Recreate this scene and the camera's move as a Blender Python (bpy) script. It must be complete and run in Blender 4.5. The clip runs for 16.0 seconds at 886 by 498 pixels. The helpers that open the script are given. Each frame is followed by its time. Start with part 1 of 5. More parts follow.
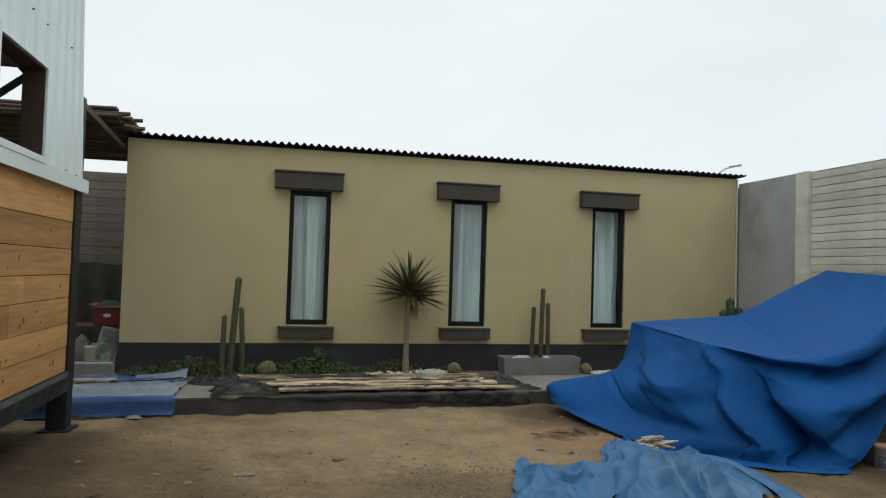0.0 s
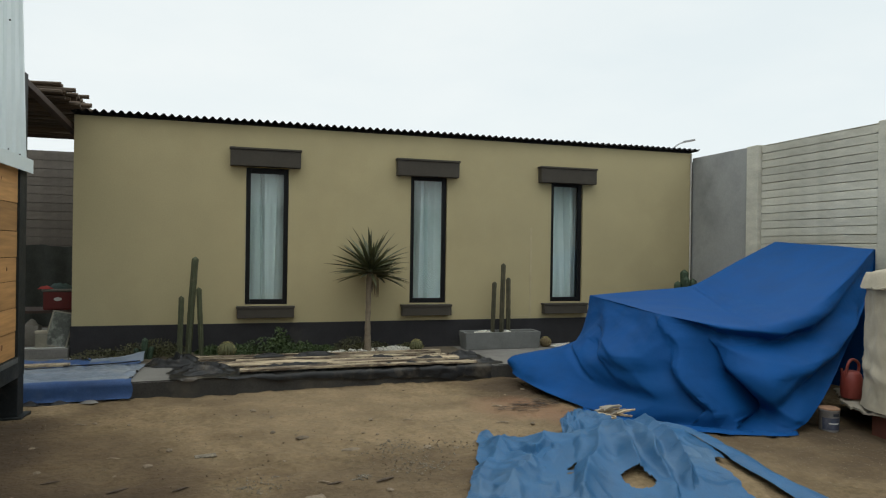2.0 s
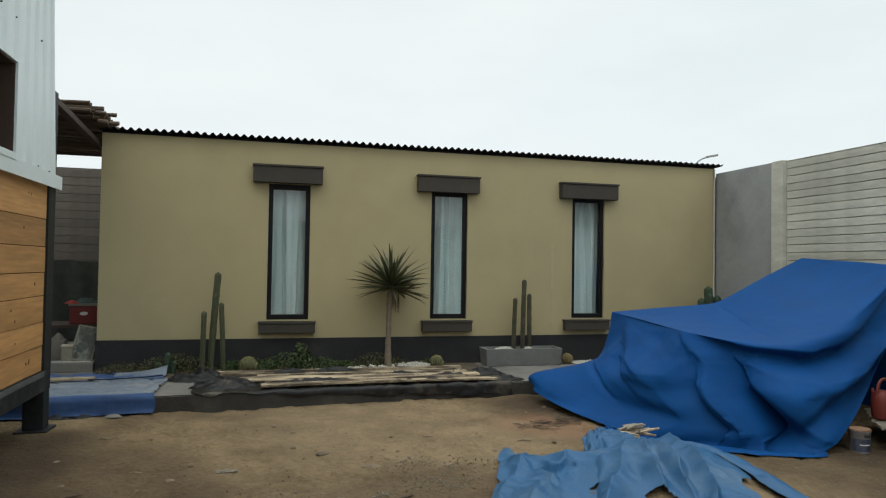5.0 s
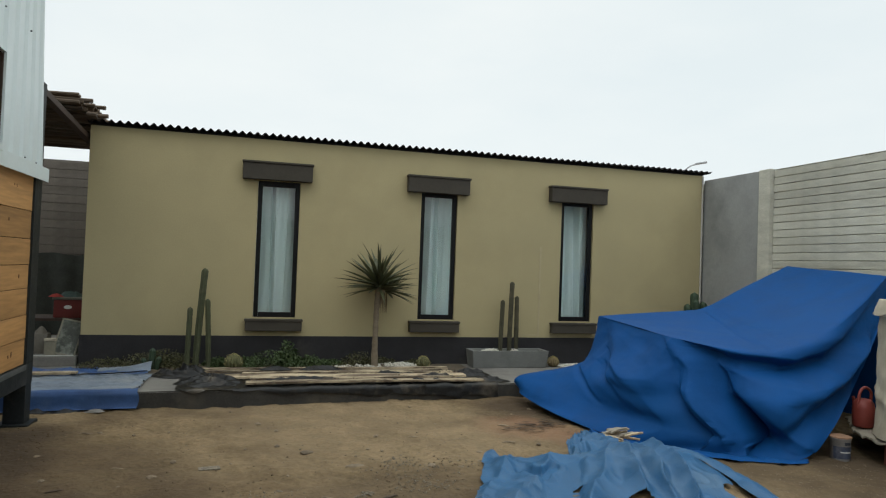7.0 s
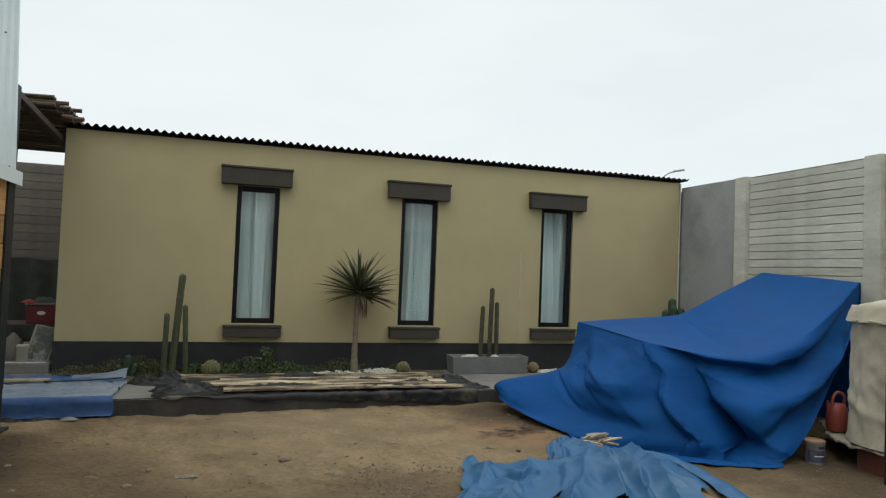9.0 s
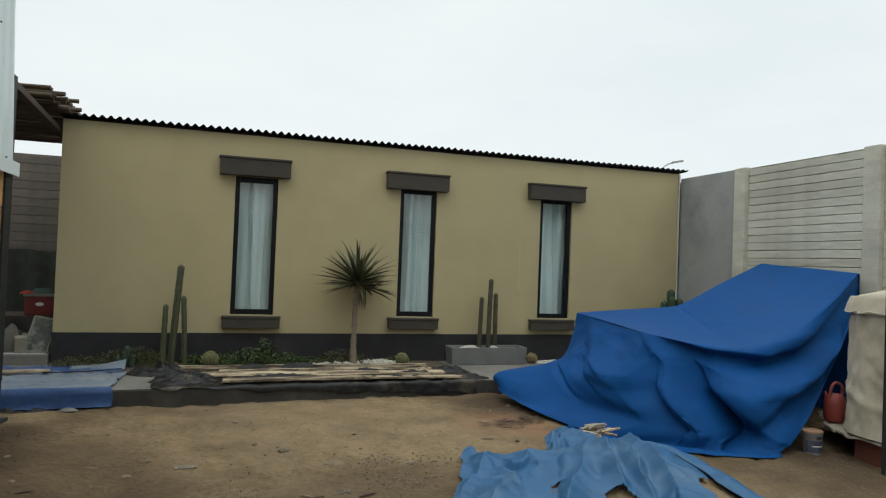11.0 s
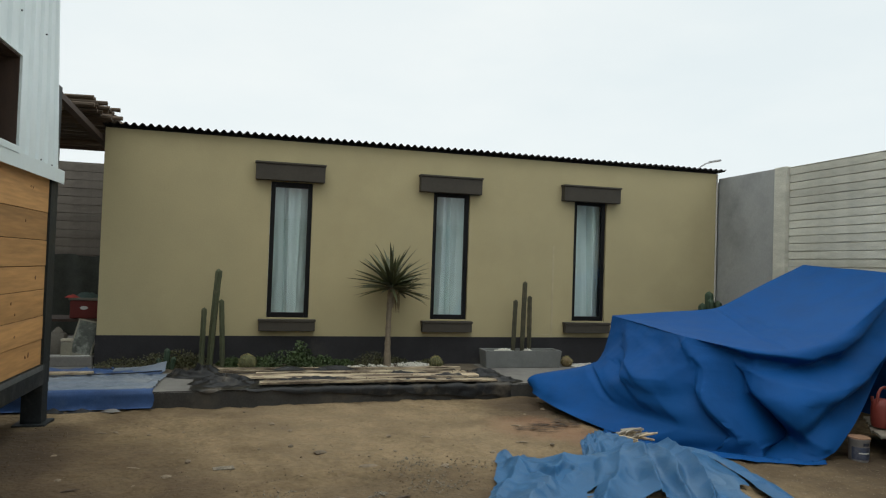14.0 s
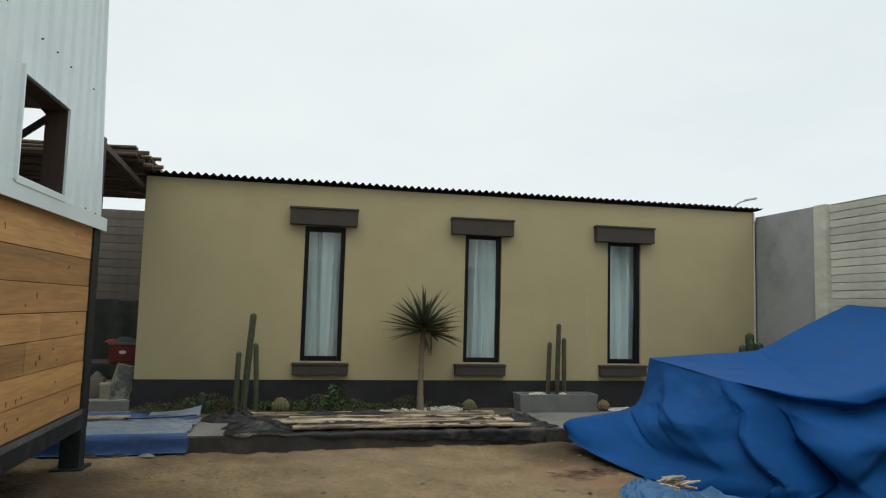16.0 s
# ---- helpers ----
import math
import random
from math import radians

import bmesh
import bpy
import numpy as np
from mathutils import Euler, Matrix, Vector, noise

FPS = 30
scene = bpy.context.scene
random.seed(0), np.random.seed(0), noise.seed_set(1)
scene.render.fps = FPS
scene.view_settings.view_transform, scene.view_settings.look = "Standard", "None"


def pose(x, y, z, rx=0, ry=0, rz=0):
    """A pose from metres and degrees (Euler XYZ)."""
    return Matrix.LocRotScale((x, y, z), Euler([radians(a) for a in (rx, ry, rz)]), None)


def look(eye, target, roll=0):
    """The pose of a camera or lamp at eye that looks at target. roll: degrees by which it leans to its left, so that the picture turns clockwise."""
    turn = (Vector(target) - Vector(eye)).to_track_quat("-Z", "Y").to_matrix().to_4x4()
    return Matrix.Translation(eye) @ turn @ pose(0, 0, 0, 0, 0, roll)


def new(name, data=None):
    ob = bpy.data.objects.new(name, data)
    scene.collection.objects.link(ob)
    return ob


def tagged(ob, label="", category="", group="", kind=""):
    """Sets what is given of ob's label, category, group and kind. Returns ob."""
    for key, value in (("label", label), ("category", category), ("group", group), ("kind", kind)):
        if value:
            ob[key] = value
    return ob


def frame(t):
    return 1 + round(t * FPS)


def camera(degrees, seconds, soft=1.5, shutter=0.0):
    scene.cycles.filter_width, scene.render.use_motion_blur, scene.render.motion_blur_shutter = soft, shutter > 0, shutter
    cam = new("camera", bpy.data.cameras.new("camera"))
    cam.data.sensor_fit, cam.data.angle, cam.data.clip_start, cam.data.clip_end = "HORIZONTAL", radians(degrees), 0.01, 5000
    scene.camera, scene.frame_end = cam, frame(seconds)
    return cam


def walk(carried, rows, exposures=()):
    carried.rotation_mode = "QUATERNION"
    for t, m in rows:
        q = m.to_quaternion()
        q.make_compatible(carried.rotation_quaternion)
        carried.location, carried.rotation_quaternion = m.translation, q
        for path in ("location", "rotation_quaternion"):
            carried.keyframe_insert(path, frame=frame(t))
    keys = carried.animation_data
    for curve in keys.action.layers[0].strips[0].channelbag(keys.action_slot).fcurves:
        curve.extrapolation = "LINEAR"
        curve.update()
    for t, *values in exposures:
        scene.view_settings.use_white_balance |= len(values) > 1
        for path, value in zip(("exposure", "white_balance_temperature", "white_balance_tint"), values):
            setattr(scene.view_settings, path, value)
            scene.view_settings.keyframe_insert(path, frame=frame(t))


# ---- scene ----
cam = camera(67.5, 16.0, soft=1.2)
PATH = [
    (0, (-2.2, -9.545, 1.632), (-1.747, -7.598, 1.7), 1.7),
    (0.5, (-2.201, -9.543, 1.633), (-1.678, -7.613, 1.674), -0.4),
    (1, (-2.202, -9.548, 1.63), (-1.63, -7.632, 1.667), 0.0),
    (1.5, (-2.203, -9.543, 1.631), (-1.653, -7.62, 1.645), 0.9),
    (2, (-2.2, -9.543, 1.628), (-1.63, -7.626, 1.629), 0.8),
    (2.5, (-2.2, -9.539, 1.63), (-1.597, -7.633, 1.684), 1.7),
    (3, (-2.2, -9.533, 1.63), (-1.583, -7.631, 1.683), 1.2),
    (3.5, (-2.201, -9.541, 1.631), (-1.632, -7.624, 1.682), 1.8),
    (4, (-2.201, -9.541, 1.63), (-1.602, -7.633, 1.672), 1.1),
    (4.5, (-2.201, -9.537, 1.63), (-1.635, -7.619, 1.68), 0.7),
    (4.7, (-2.201, -9.537, 1.63), (-1.691, -7.604, 1.677), 0.8),
    (7, (-2.201, -9.54, 1.629), (-1.659, -7.616, 1.68), 2.1),
    (7.5, (-2.202, -9.542, 1.63), (-1.662, -7.617, 1.684), 2.2),
    (8, (-2.204, -9.54, 1.627), (-1.641, -7.622, 1.7), 2.1),
    (8.5, (-2.203, -9.545, 1.628), (-1.623, -7.632, 1.687), 2.1),
    (9, (-2.202, -9.541, 1.628), (-1.604, -7.634, 1.699), 2.2),
    (11.3, (-2.2, -9.531, 1.627), (-1.598, -7.624, 1.665), 2.2),
    (11.5, (-2.2, -9.531, 1.627), (-1.661, -7.605, 1.661), 1.7),
    (12, (-2.2, -9.529, 1.628), (-1.708, -7.591, 1.674), 2.2),
    (12.5, (-2.199, -9.529, 1.628), (-1.708, -7.59, 1.647), 2.4),
    (13, (-2.199, -9.529, 1.628), (-1.712, -7.59, 1.665), 2.2),
    (13.5, (-2.198, -9.53, 1.629), (-1.715, -7.59, 1.67), 2.1),
    (14, (-2.198, -9.53, 1.63), (-1.692, -7.596, 1.679), 1.9),
    (14.5, (-2.202, -9.52, 1.629), (-1.683, -7.59, 1.703), 2.2),
    (15, (-2.203, -9.519, 1.632), (-1.88, -7.547, 1.712), 0.8),
    (15.5, (-2.2, -9.523, 1.634), (-1.864, -7.553, 1.723), 0.8),
    (16, (-2.198, -9.53, 1.638), (-1.791, -7.579, 1.81), 1.5),
]
walk(cam, [(t, look(eye, target, roll)) for t, eye, target, roll in PATH],
     exposures=((0, 0.0), (14.5, 0.0), (15, -0.01), (15.5, -0.02), (16, -0.05)))

# ---- light ----
SUN_EL, SUN_ROT = 58.0, 205.0
world = bpy.data.worlds.new("overcast_sky")
scene.world = world
world.use_nodes = True
wn, wl = world.node_tree.nodes, world.node_tree.links
wn.clear()
w_out = wn.new("ShaderNodeOutputWorld")
w_mix = wn.new("ShaderNodeMixShader")
w_sky = wn.new("ShaderNodeTexSky")
w_sky.sky_type, w_sky.sun_disc = "NISHITA", False
w_sky.sun_elevation, w_sky.sun_rotation = radians(SUN_EL), radians(SUN_ROT)
w_bs = wn.new("ShaderNodeBackground")
w_bs.inputs["Strength"].default_value = 0.1
w_bc = wn.new("ShaderNodeBackground")
w_tc = wn.new("ShaderNodeTexCoord")
w_map = wn.new("ShaderNodeMapping")
w_map.inputs["Scale"].default_value = (1.0, 1.0, 2.6)
w_noise = wn.new("ShaderNodeTexNoise")
w_noise.inputs["Scale"].default_value = 2.2
w_noise.inputs["Detail"].default_value = 5.0
w_noise.inputs["Roughness"].default_value = 0.55
w_ramp = wn.new("ShaderNodeValToRGB")
w_ramp.color_ramp.elements[0].position, w_ramp.color_ramp.elements[0].color = 0.3, (0.845, 0.925, 0.94, 1)
w_ramp.color_ramp.elements[1].position, w_ramp.color_ramp.elements[1].color = 0.7, (0.945, 0.995, 0.985, 1)
wl.new(w_tc.outputs["Generated"], w_map.inputs["Vector"])
wl.new(w_map.outputs["Vector"], w_noise.inputs["Vector"])
wl.new(w_noise.outputs["Fac"], w_ramp.inputs["Fac"])
w_sep = wn.new("ShaderNodeSeparateXYZ")
w_up = wn.new("ShaderNodeMapRange")
w_up.interpolation_type = "SMOOTHSTEP"
w_up.inputs["From Min"].default_value, w_up.inputs["From Max"].default_value = 0.38, 1.0
w_up.inputs["To Min"].default_value, w_up.inputs["To Max"].default_value = 0.99, 1.85
wl.new(w_tc.outputs["Generated"], w_sep.inputs["Vector"])
wl.new(w_sep.outputs["Z"], w_up.inputs["Value"])
wl.new(w_up.outputs["Result"], w_bc.inputs["Strength"])
wl.new(w_ramp.outputs["Color"], w_bc.inputs["Color"])
wl.new(w_sky.outputs["Color"], w_bs.inputs["Color"])
w_mix.inputs["Fac"].default_value = 0.93
wl.new(w_bs.outputs[0], w_mix.inputs[1])
wl.new(w_bc.outputs[0], w_mix.inputs[2])
wl.new(w_mix.outputs[0], w_out.inputs["Surface"])

sun = new("sun", bpy.data.lights.new("sun", "SUN"))
sun.data.energy, sun.data.angle, sun.data.color = 0.35, radians(40), (1.0, 0.97, 0.92)
sun.matrix_world = look((0, 0, 30), (9.0, 14.0, 0))


# ---- materials ----
def material(name, color, rough=0.7, metal=0.0, vary=0.25, scale=3.0, fine=60.0, bump=0.3, bump_fine=0.15,
             second=None, second_at=(0.5, 0.7), stretch=(1, 1, 1), per_piece=0.0, spec=0.5, dist=0.01, hue=0.0):
    """Principled surface with broad stains, fine grain, a second colour in patches and relief."""
    m = bpy.data.materials.new(name)
    m.use_nodes = True
    nt = m.node_tree
    n, l = nt.nodes, nt.links
    b = n["Principled BSDF"]
    b.inputs["Metallic"].default_value = metal
    b.inputs["Specular IOR Level"].default_value = spec
    tc = n.new("ShaderNodeTexCoord")
    mp = n.new("ShaderNodeMapping")
    mp.inputs["Scale"].default_value = stretch
    l.new(tc.outputs["Object"], mp.inputs["Vector"])
    broad = n.new("ShaderNodeTexNoise")
    broad.inputs["Scale"].default_value, broad.inputs["Detail"].default_value = scale, 6
    broad.inputs["Roughness"].default_value = 0.6
    grain = n.new("ShaderNodeTexNoise")
    grain.inputs["Scale"].default_value, grain.inputs["Detail"].default_value = fine, 4
    for t in (broad, grain):
        l.new(mp.outputs["Vector"], t.inputs["Vector"])
    add = n.new("ShaderNodeMath")
    add.operation = "MULTIPLY_ADD"
    add.inputs[1].default_value, add.inputs[2].default_value = 0.4, 0.0
    l.new(grain.outputs["Fac"], add.inputs[0])
    mixf = n.new("ShaderNodeMath")
    mixf.operation = "MULTIPLY_ADD"
    mixf.inputs[1].default_value = 0.6
    l.new(broad.outputs["Fac"], mixf.inputs[0])
    l.new(add.outputs[0], mixf.inputs[2])
    last = mixf.outputs[0]
    ramp = n.new("ShaderNodeValToRGB")
    lo = [c * (1 - vary) for c in color]
    hi = [min(1, c * (1 + vary)) for c in color]
    lo[2] *= 1 - hue
    e = ramp.color_ramp.elements
    e[0].position, e[0].color = 0.32, (*lo, 1)
    e[1].position, e[1].color = 0.68, (*hi, 1)
    l.new(last, ramp.inputs["Fac"])
    col = ramp.outputs["Color"]
    if second:
        spots = n.new("ShaderNodeTexNoise")
        spots.inputs["Scale"].default_value, spots.inputs["Detail"].default_value = scale * 0.45, 8
        spots.inputs["Roughness"].default_value = 0.65
        l.new(mp.outputs["Vector"], spots.inputs["Vector"])
        mr = n.new("ShaderNodeMapRange")
        mr.inputs["From Min"].default_value, mr.inputs["From Max"].default_value = second_at
        l.new(spots.outputs["Fac"], mr.inputs["Value"])
        mx = n.new("ShaderNodeMix")
        mx.data_type = "RGBA"
        l.new(mr.outputs[0], mx.inputs["Factor"])
        l.new(col, mx.inputs["A"])
        mx.inputs["B"].default_value = (*second, 1)
        col = mx.outputs["Result"]
    if per_piece:
        info = n.new("ShaderNodeObjectInfo")
        mr2 = n.new("ShaderNodeMapRange")
        mr2.inputs["To Min"].default_value, mr2.inputs["To Max"].default_value = 1 - per_piece, 1 + per_piece
        l.new(info.outputs["Random"], mr2.inputs["Value"])
        hs = n.new("ShaderNodeHueSaturation")
        l.new(mr2.outputs[0], hs.inputs["Value"])
        l.new(col, hs.inputs["Color"])
        col = hs.outputs["Color"]
    l.new(col, b.inputs["Base Color"])
    rr = n.new("ShaderNodeMapRange")
    rr.inputs["To Min"].default_value, rr.inputs["To Max"].default_value = max(0.05, rough - 0.12), min(1, rough + 0.12)
    l.new(broad.outputs["Fac"], rr.inputs["Value"])
    l.new(rr.outputs[0], b.inputs["Roughness"])
    b1 = n.new("ShaderNodeBump")
    b1.inputs["Strength"].default_value, b1.inputs["Distance"].default_value = bump, dist * 2
    l.new(broad.outputs["Fac"], b1.inputs["Height"])
    b2 = n.new("ShaderNodeBump")
    b2.inputs["Strength"].default_value, b2.inputs["Distance"].default_value = bump_fine, dist * 0.5
    l.new(grain.outputs["Fac"], b2.inputs["Height"])
    l.new(b1.outputs["Normal"], b2.inputs["Normal"])
    l.new(b2.outputs["Normal"], b.inputs["Normal"])
    return m


M_WALL = material("beige_render", (0.422, 0.359, 0.200), 0.85, vary=0.09, scale=0.8, fine=60, bump=0.12, bump_fine=0.15,
                  second=(0.366, 0.307, 0.169), second_at=(0.48, 0.72))
M_PLINTH = material("dark_plinth_paint", (0.031, 0.030, 0.032), 0.85, vary=0.25, scale=4, second=(0.055, 0.05, 0.045), second_at=(0.56, 0.75), spec=0.25)
M_TRIM = material("brown_grey_trim", (0.060, 0.053, 0.043), 0.85, vary=0.15, scale=5, fine=50, spec=0.25)
M_FRAME = material("black_window_frame", (0.007, 0.007, 0.008), 0.5, vary=0.2, scale=6, bump=0.05, spec=0.2)
M_ROOF = material("dark_corrugated_sheet", (0.018, 0.017, 0.018), 0.85, vary=0.35, scale=5, fine=80, spec=0.2)
M_CURTAIN = material("white_curtain", (0.76, 0.86, 0.845), 0.9, vary=0.05, scale=5, fine=200, bump=0.1)
M_CONCRETE = material("grey_concrete", (0.53, 0.515, 0.43), 0.9, vary=0.20, scale=2.2, fine=50, bump=0.8, bump_fine=0.5, second=(0.34, 0.33, 0.27), second_at=(0.47, 0.70), stretch=(1, 0.8, 2.2), per_piece=0.13)
M_PLASTER = material("grey_plaster", (0.29, 0.295, 0.285), 0.85, vary=0.12, scale=1.8, fine=40, second=(0.17, 0.175, 0.175), second_at=(0.48, 0.7))
M_FARWALL = material("dark_grey_concrete", (0.135, 0.117, 0.098), 0.9, vary=0.22, scale=2.5, fine=60, second=(0.095, 0.082, 0.07), second_at=(0.48, 0.7), per_piece=0.10)
M_KERB = material("dark_painted_concrete", (0.050, 0.048, 0.044), 0.85, vary=0.35, scale=4, second=(0.10, 0.088, 0.07), second_at=(0.52, 0.72), spec=0.25)
M_SLAB = material("grey_slab", (0.20, 0.19, 0.17), 0.85, vary=0.2, scale=3, second=(0.13, 0.12, 0.11), second_at=(0.5, 0.7))
M_SAND = material("damp_sandy_earth", (0.211, 0.151, 0.086), 0.95, vary=0.52, scale=2.6, fine=22, bump=1.0, bump_fine=1.0,
                  second=(0.112, 0.076, 0.042), second_at=(0.47, 0.66), dist=0.035, hue=0.12, spec=0.2)


def tint_spots(m, spots, color):
    """Soft-edged spots of another tone in the earth: each spot is x, y, reach, strength."""
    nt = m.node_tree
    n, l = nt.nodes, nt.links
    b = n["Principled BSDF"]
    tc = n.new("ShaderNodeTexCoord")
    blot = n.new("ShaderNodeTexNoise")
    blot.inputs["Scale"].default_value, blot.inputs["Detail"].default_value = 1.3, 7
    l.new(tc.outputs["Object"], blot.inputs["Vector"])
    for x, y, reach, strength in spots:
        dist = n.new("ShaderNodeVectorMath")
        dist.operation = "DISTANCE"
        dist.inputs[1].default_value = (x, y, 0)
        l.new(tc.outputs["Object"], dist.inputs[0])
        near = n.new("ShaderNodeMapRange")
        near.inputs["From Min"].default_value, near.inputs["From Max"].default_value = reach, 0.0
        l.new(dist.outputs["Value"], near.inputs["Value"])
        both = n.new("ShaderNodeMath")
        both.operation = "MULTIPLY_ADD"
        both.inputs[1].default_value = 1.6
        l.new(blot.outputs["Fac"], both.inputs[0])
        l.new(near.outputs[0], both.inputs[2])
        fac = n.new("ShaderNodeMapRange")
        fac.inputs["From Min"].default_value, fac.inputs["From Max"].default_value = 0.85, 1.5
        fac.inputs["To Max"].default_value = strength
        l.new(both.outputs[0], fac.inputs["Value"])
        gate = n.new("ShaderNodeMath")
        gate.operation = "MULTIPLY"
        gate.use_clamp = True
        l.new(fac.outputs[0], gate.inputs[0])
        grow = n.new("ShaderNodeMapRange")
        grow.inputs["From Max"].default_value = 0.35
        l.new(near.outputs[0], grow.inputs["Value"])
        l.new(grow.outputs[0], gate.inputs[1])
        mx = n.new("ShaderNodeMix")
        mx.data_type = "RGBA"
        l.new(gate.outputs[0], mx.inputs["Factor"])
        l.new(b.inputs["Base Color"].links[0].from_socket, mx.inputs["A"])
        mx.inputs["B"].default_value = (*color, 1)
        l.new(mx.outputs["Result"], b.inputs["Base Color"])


# darker earth: damp patches, plus shade painted in by the shed and blue tarpaulin
tint_spots(M_SAND, [(-4.1, -4.4, 2.0, 0.9), (-1.2, -5.0, 1.2, 0.55), (0.9, -2.4, 0.9, 0.7), (-2.6, -5.3, 1.1, 0.5), (3.2, -4.7, 0.9, 0.8), (2.4, -5.4, 1.5, 0.55), (0.9, -2.3, 1.0, 0.7), (-4.4, -3.4, 1.3, 0.9)], (0.066, 0.046, 0.029))
# reddish brick dust trodden into the earth
tint_spots(M_SAND, [(0.55, -3.15, 0.75, 0.75), (0.9, -3.6, 0.5, 0.6)], (0.215, 0.106, 0.06))
# paler, drier crust by the terrace
tint_spots(M_SAND, [(-1.4, -2.7, 2.2, 0.45), (0.2, -3.6, 1.2, 0.35)], (0.265, 0.197, 0.119))
M_SOIL = material("bed_soil", (0.09, 0.07, 0.045), 0.95, vary=0.3, scale=7, fine=50, bump=0.5)
M_TARP = material("blue_tarp", (0.006, 0.063, 0.216), 0.55, vary=0.16, scale=3.0, fine=160, bump=0.3, bump_fine=0.12, dist=0.015, second=(0.008, 0.073, 0.236), second_at=(0.5, 0.8), spec=0.08)
M_TARP2 = material("faded_light_blue_tarp", (0.026, 0.103, 0.218), 0.45, vary=0.24, scale=2.4, fine=140, dist=0.014, bump=0.6, bump_fine=0.15, second=(0.085, 0.156, 0.238), second_at=(0.52, 0.72), stretch=(1.8, 0.9, 1), spec=0.3)
M_TARP3 = material("grey_blue_groundsheet", (0.18, 0.213, 0.258), 0.55, vary=0.28, scale=3, fine=120, bump=0.7, second=(0.26, 0.28, 0.295), second_at=(0.46, 0.66), stretch=(0.6, 1.5, 1), spec=0.3)
M_TARP3E = material("blue_groundsheet_edge", (0.040, 0.088, 0.215), 0.5, vary=0.3, scale=3, fine=120, bump=0.5, second=(0.09, 0.14, 0.25), second_at=(0.52, 0.72), spec=0.3)
M_BLACKPL = material("black_plastic_sheet", (0.011, 0.011, 0.011), 0.40, vary=0.4, scale=7, bump=0.5, second=(0.085, 0.071, 0.053), second_at=(0.52, 0.70), spec=0.3)
M_STEEL = material("dark_green_black_steel", (0.015, 0.018, 0.019), 0.6, metal=0.0, vary=0.4, scale=6, fine=40, bump=0.4, spec=0.3, second=(0.075, 0.072, 0.065), second_at=(0.57, 0.78))
M_SHEET = material("white_metal_sheet", (0.70, 0.78, 0.78), 0.4, metal=0.0, vary=0.04, scale=2.5, fine=30, bump=0.05, second=(0.62, 0.70, 0.70), second_at=(0.5, 0.8))
M_PINE = material("orange_pine_board", (0.425, 0.23, 0.088), 0.65, vary=0.36, scale=1.7, fine=9, bump=0.2, stretch=(6, 0.32, 4),
                  second=(0.33, 0.155, 0.052), second_at=(0.5, 0.72), per_piece=0.22, spec=0.3)
M_KNOT = material("dark_pine_knot", (0.16, 0.072, 0.028), 0.7, vary=0.4, scale=20)
M_BROWN = material("dark_brown_timber", (0.05, 0.028, 0.018), 0.7, vary=0.3, scale=5, stretch=(5, 5, 1))
M_PLANK = material("weathered_plank", (0.43, 0.345, 0.23), 0.9, vary=0.35, scale=3, fine=30, stretch=(1.6, 5, 5), second=(0.10, 0.072, 0.048), second_at=(0.46, 0.58), per_piece=0.30)
M_CANE = material("dry_cane", (0.088, 0.060, 0.037), 0.75, vary=0.35, scale=5, stretch=(0.6, 6, 6), per_piece=0.35)
M_CACTUS = material("grey_green_cactus", (0.066, 0.074, 0.037), 0.85, vary=0.3, scale=9, second=(0.15, 0.135, 0.075), second_at=(0.55, 0.75))
M_CACTUSB = material("brown_green_cactus", (0.060, 0.056, 0.033), 0.9, vary=0.35, scale=12, second=(0.12, 0.10, 0.06), second_at=(0.55, 0.75))
M_CACTUSD = material("dark_green_cactus", (0.03, 0.055, 0.028), 0.7, vary=0.3, scale=9)
M_BARREL = material("golden_barrel_cactus", (0.10, 0.10, 0.042), 0.8, vary=0.3, scale=20)
M_SPINE = material("yellow_spines", (0.42, 0.36, 0.15), 0.8, vary=0.2)
M_TRUNK = material("pale_trunk", (0.205, 0.165, 0.115), 0.9, vary=0.28, scale=9, fine=50, stretch=(1, 1, 2.5), bump=0.5)
M_LEAF = material("dark_sword_leaf", (0.076, 0.083, 0.036), 0.5, vary=0.35, scale=6, per_piece=0.45)
M_LEAFDRY = material("dry_leaf", (0.16, 0.12, 0.06), 0.8, vary=0.3)
M_GREEN = material("green_ground_cover", (0.050, 0.078, 0.024), 0.65, vary=0.38, scale=9, fine=40)
M_OLIVE = material("olive_ground_cover", (0.072, 0.070, 0.027), 0.7, vary=0.38, scale=9, fine=40)
M_PEBBLE = material("white_pebble", (0.56, 0.54, 0.47), 0.8, vary=0.2, scale=20)
M_PLANTER = material("grey_planter_concrete", (0.175, 0.18, 0.17), 0.8, vary=0.18, scale=5, second=(0.13, 0.135, 0.125), second_at=(0.5, 0.72))
M_CLOTH = material("dirty_white_cover", (0.44, 0.39, 0.295), 0.85, vary=0.16, scale=3.5, fine=120, bump=0.6, second=(0.28, 0.245, 0.18), second_at=(0.50, 0.72))
M_CANRED = material("faded_red_plastic", (0.27, 0.052, 0.04), 0.5, vary=0.12, scale=6)
M_RED = material("red_cooler_plastic", (0.13, 0.018, 0.013), 0.55, vary=0.15, scale=6)
M_REDBRICK = material("red_brown_paint", (0.15, 0.04, 0.022), 0.8, vary=0.3, scale=5, second=(0.08, 0.03, 0.02), second_at=(0.5, 0.7))
M_BUCKET = material("grey_white_bucket", (0.22, 0.205, 0.195), 0.55, vary=0.15, scale=9, second=(0.2, 0.18, 0.16), second_at=(0.52, 0.68))
M_CARD = material("worn_board", (0.30, 0.265, 0.21), 0.85, vary=0.2, scale=6)
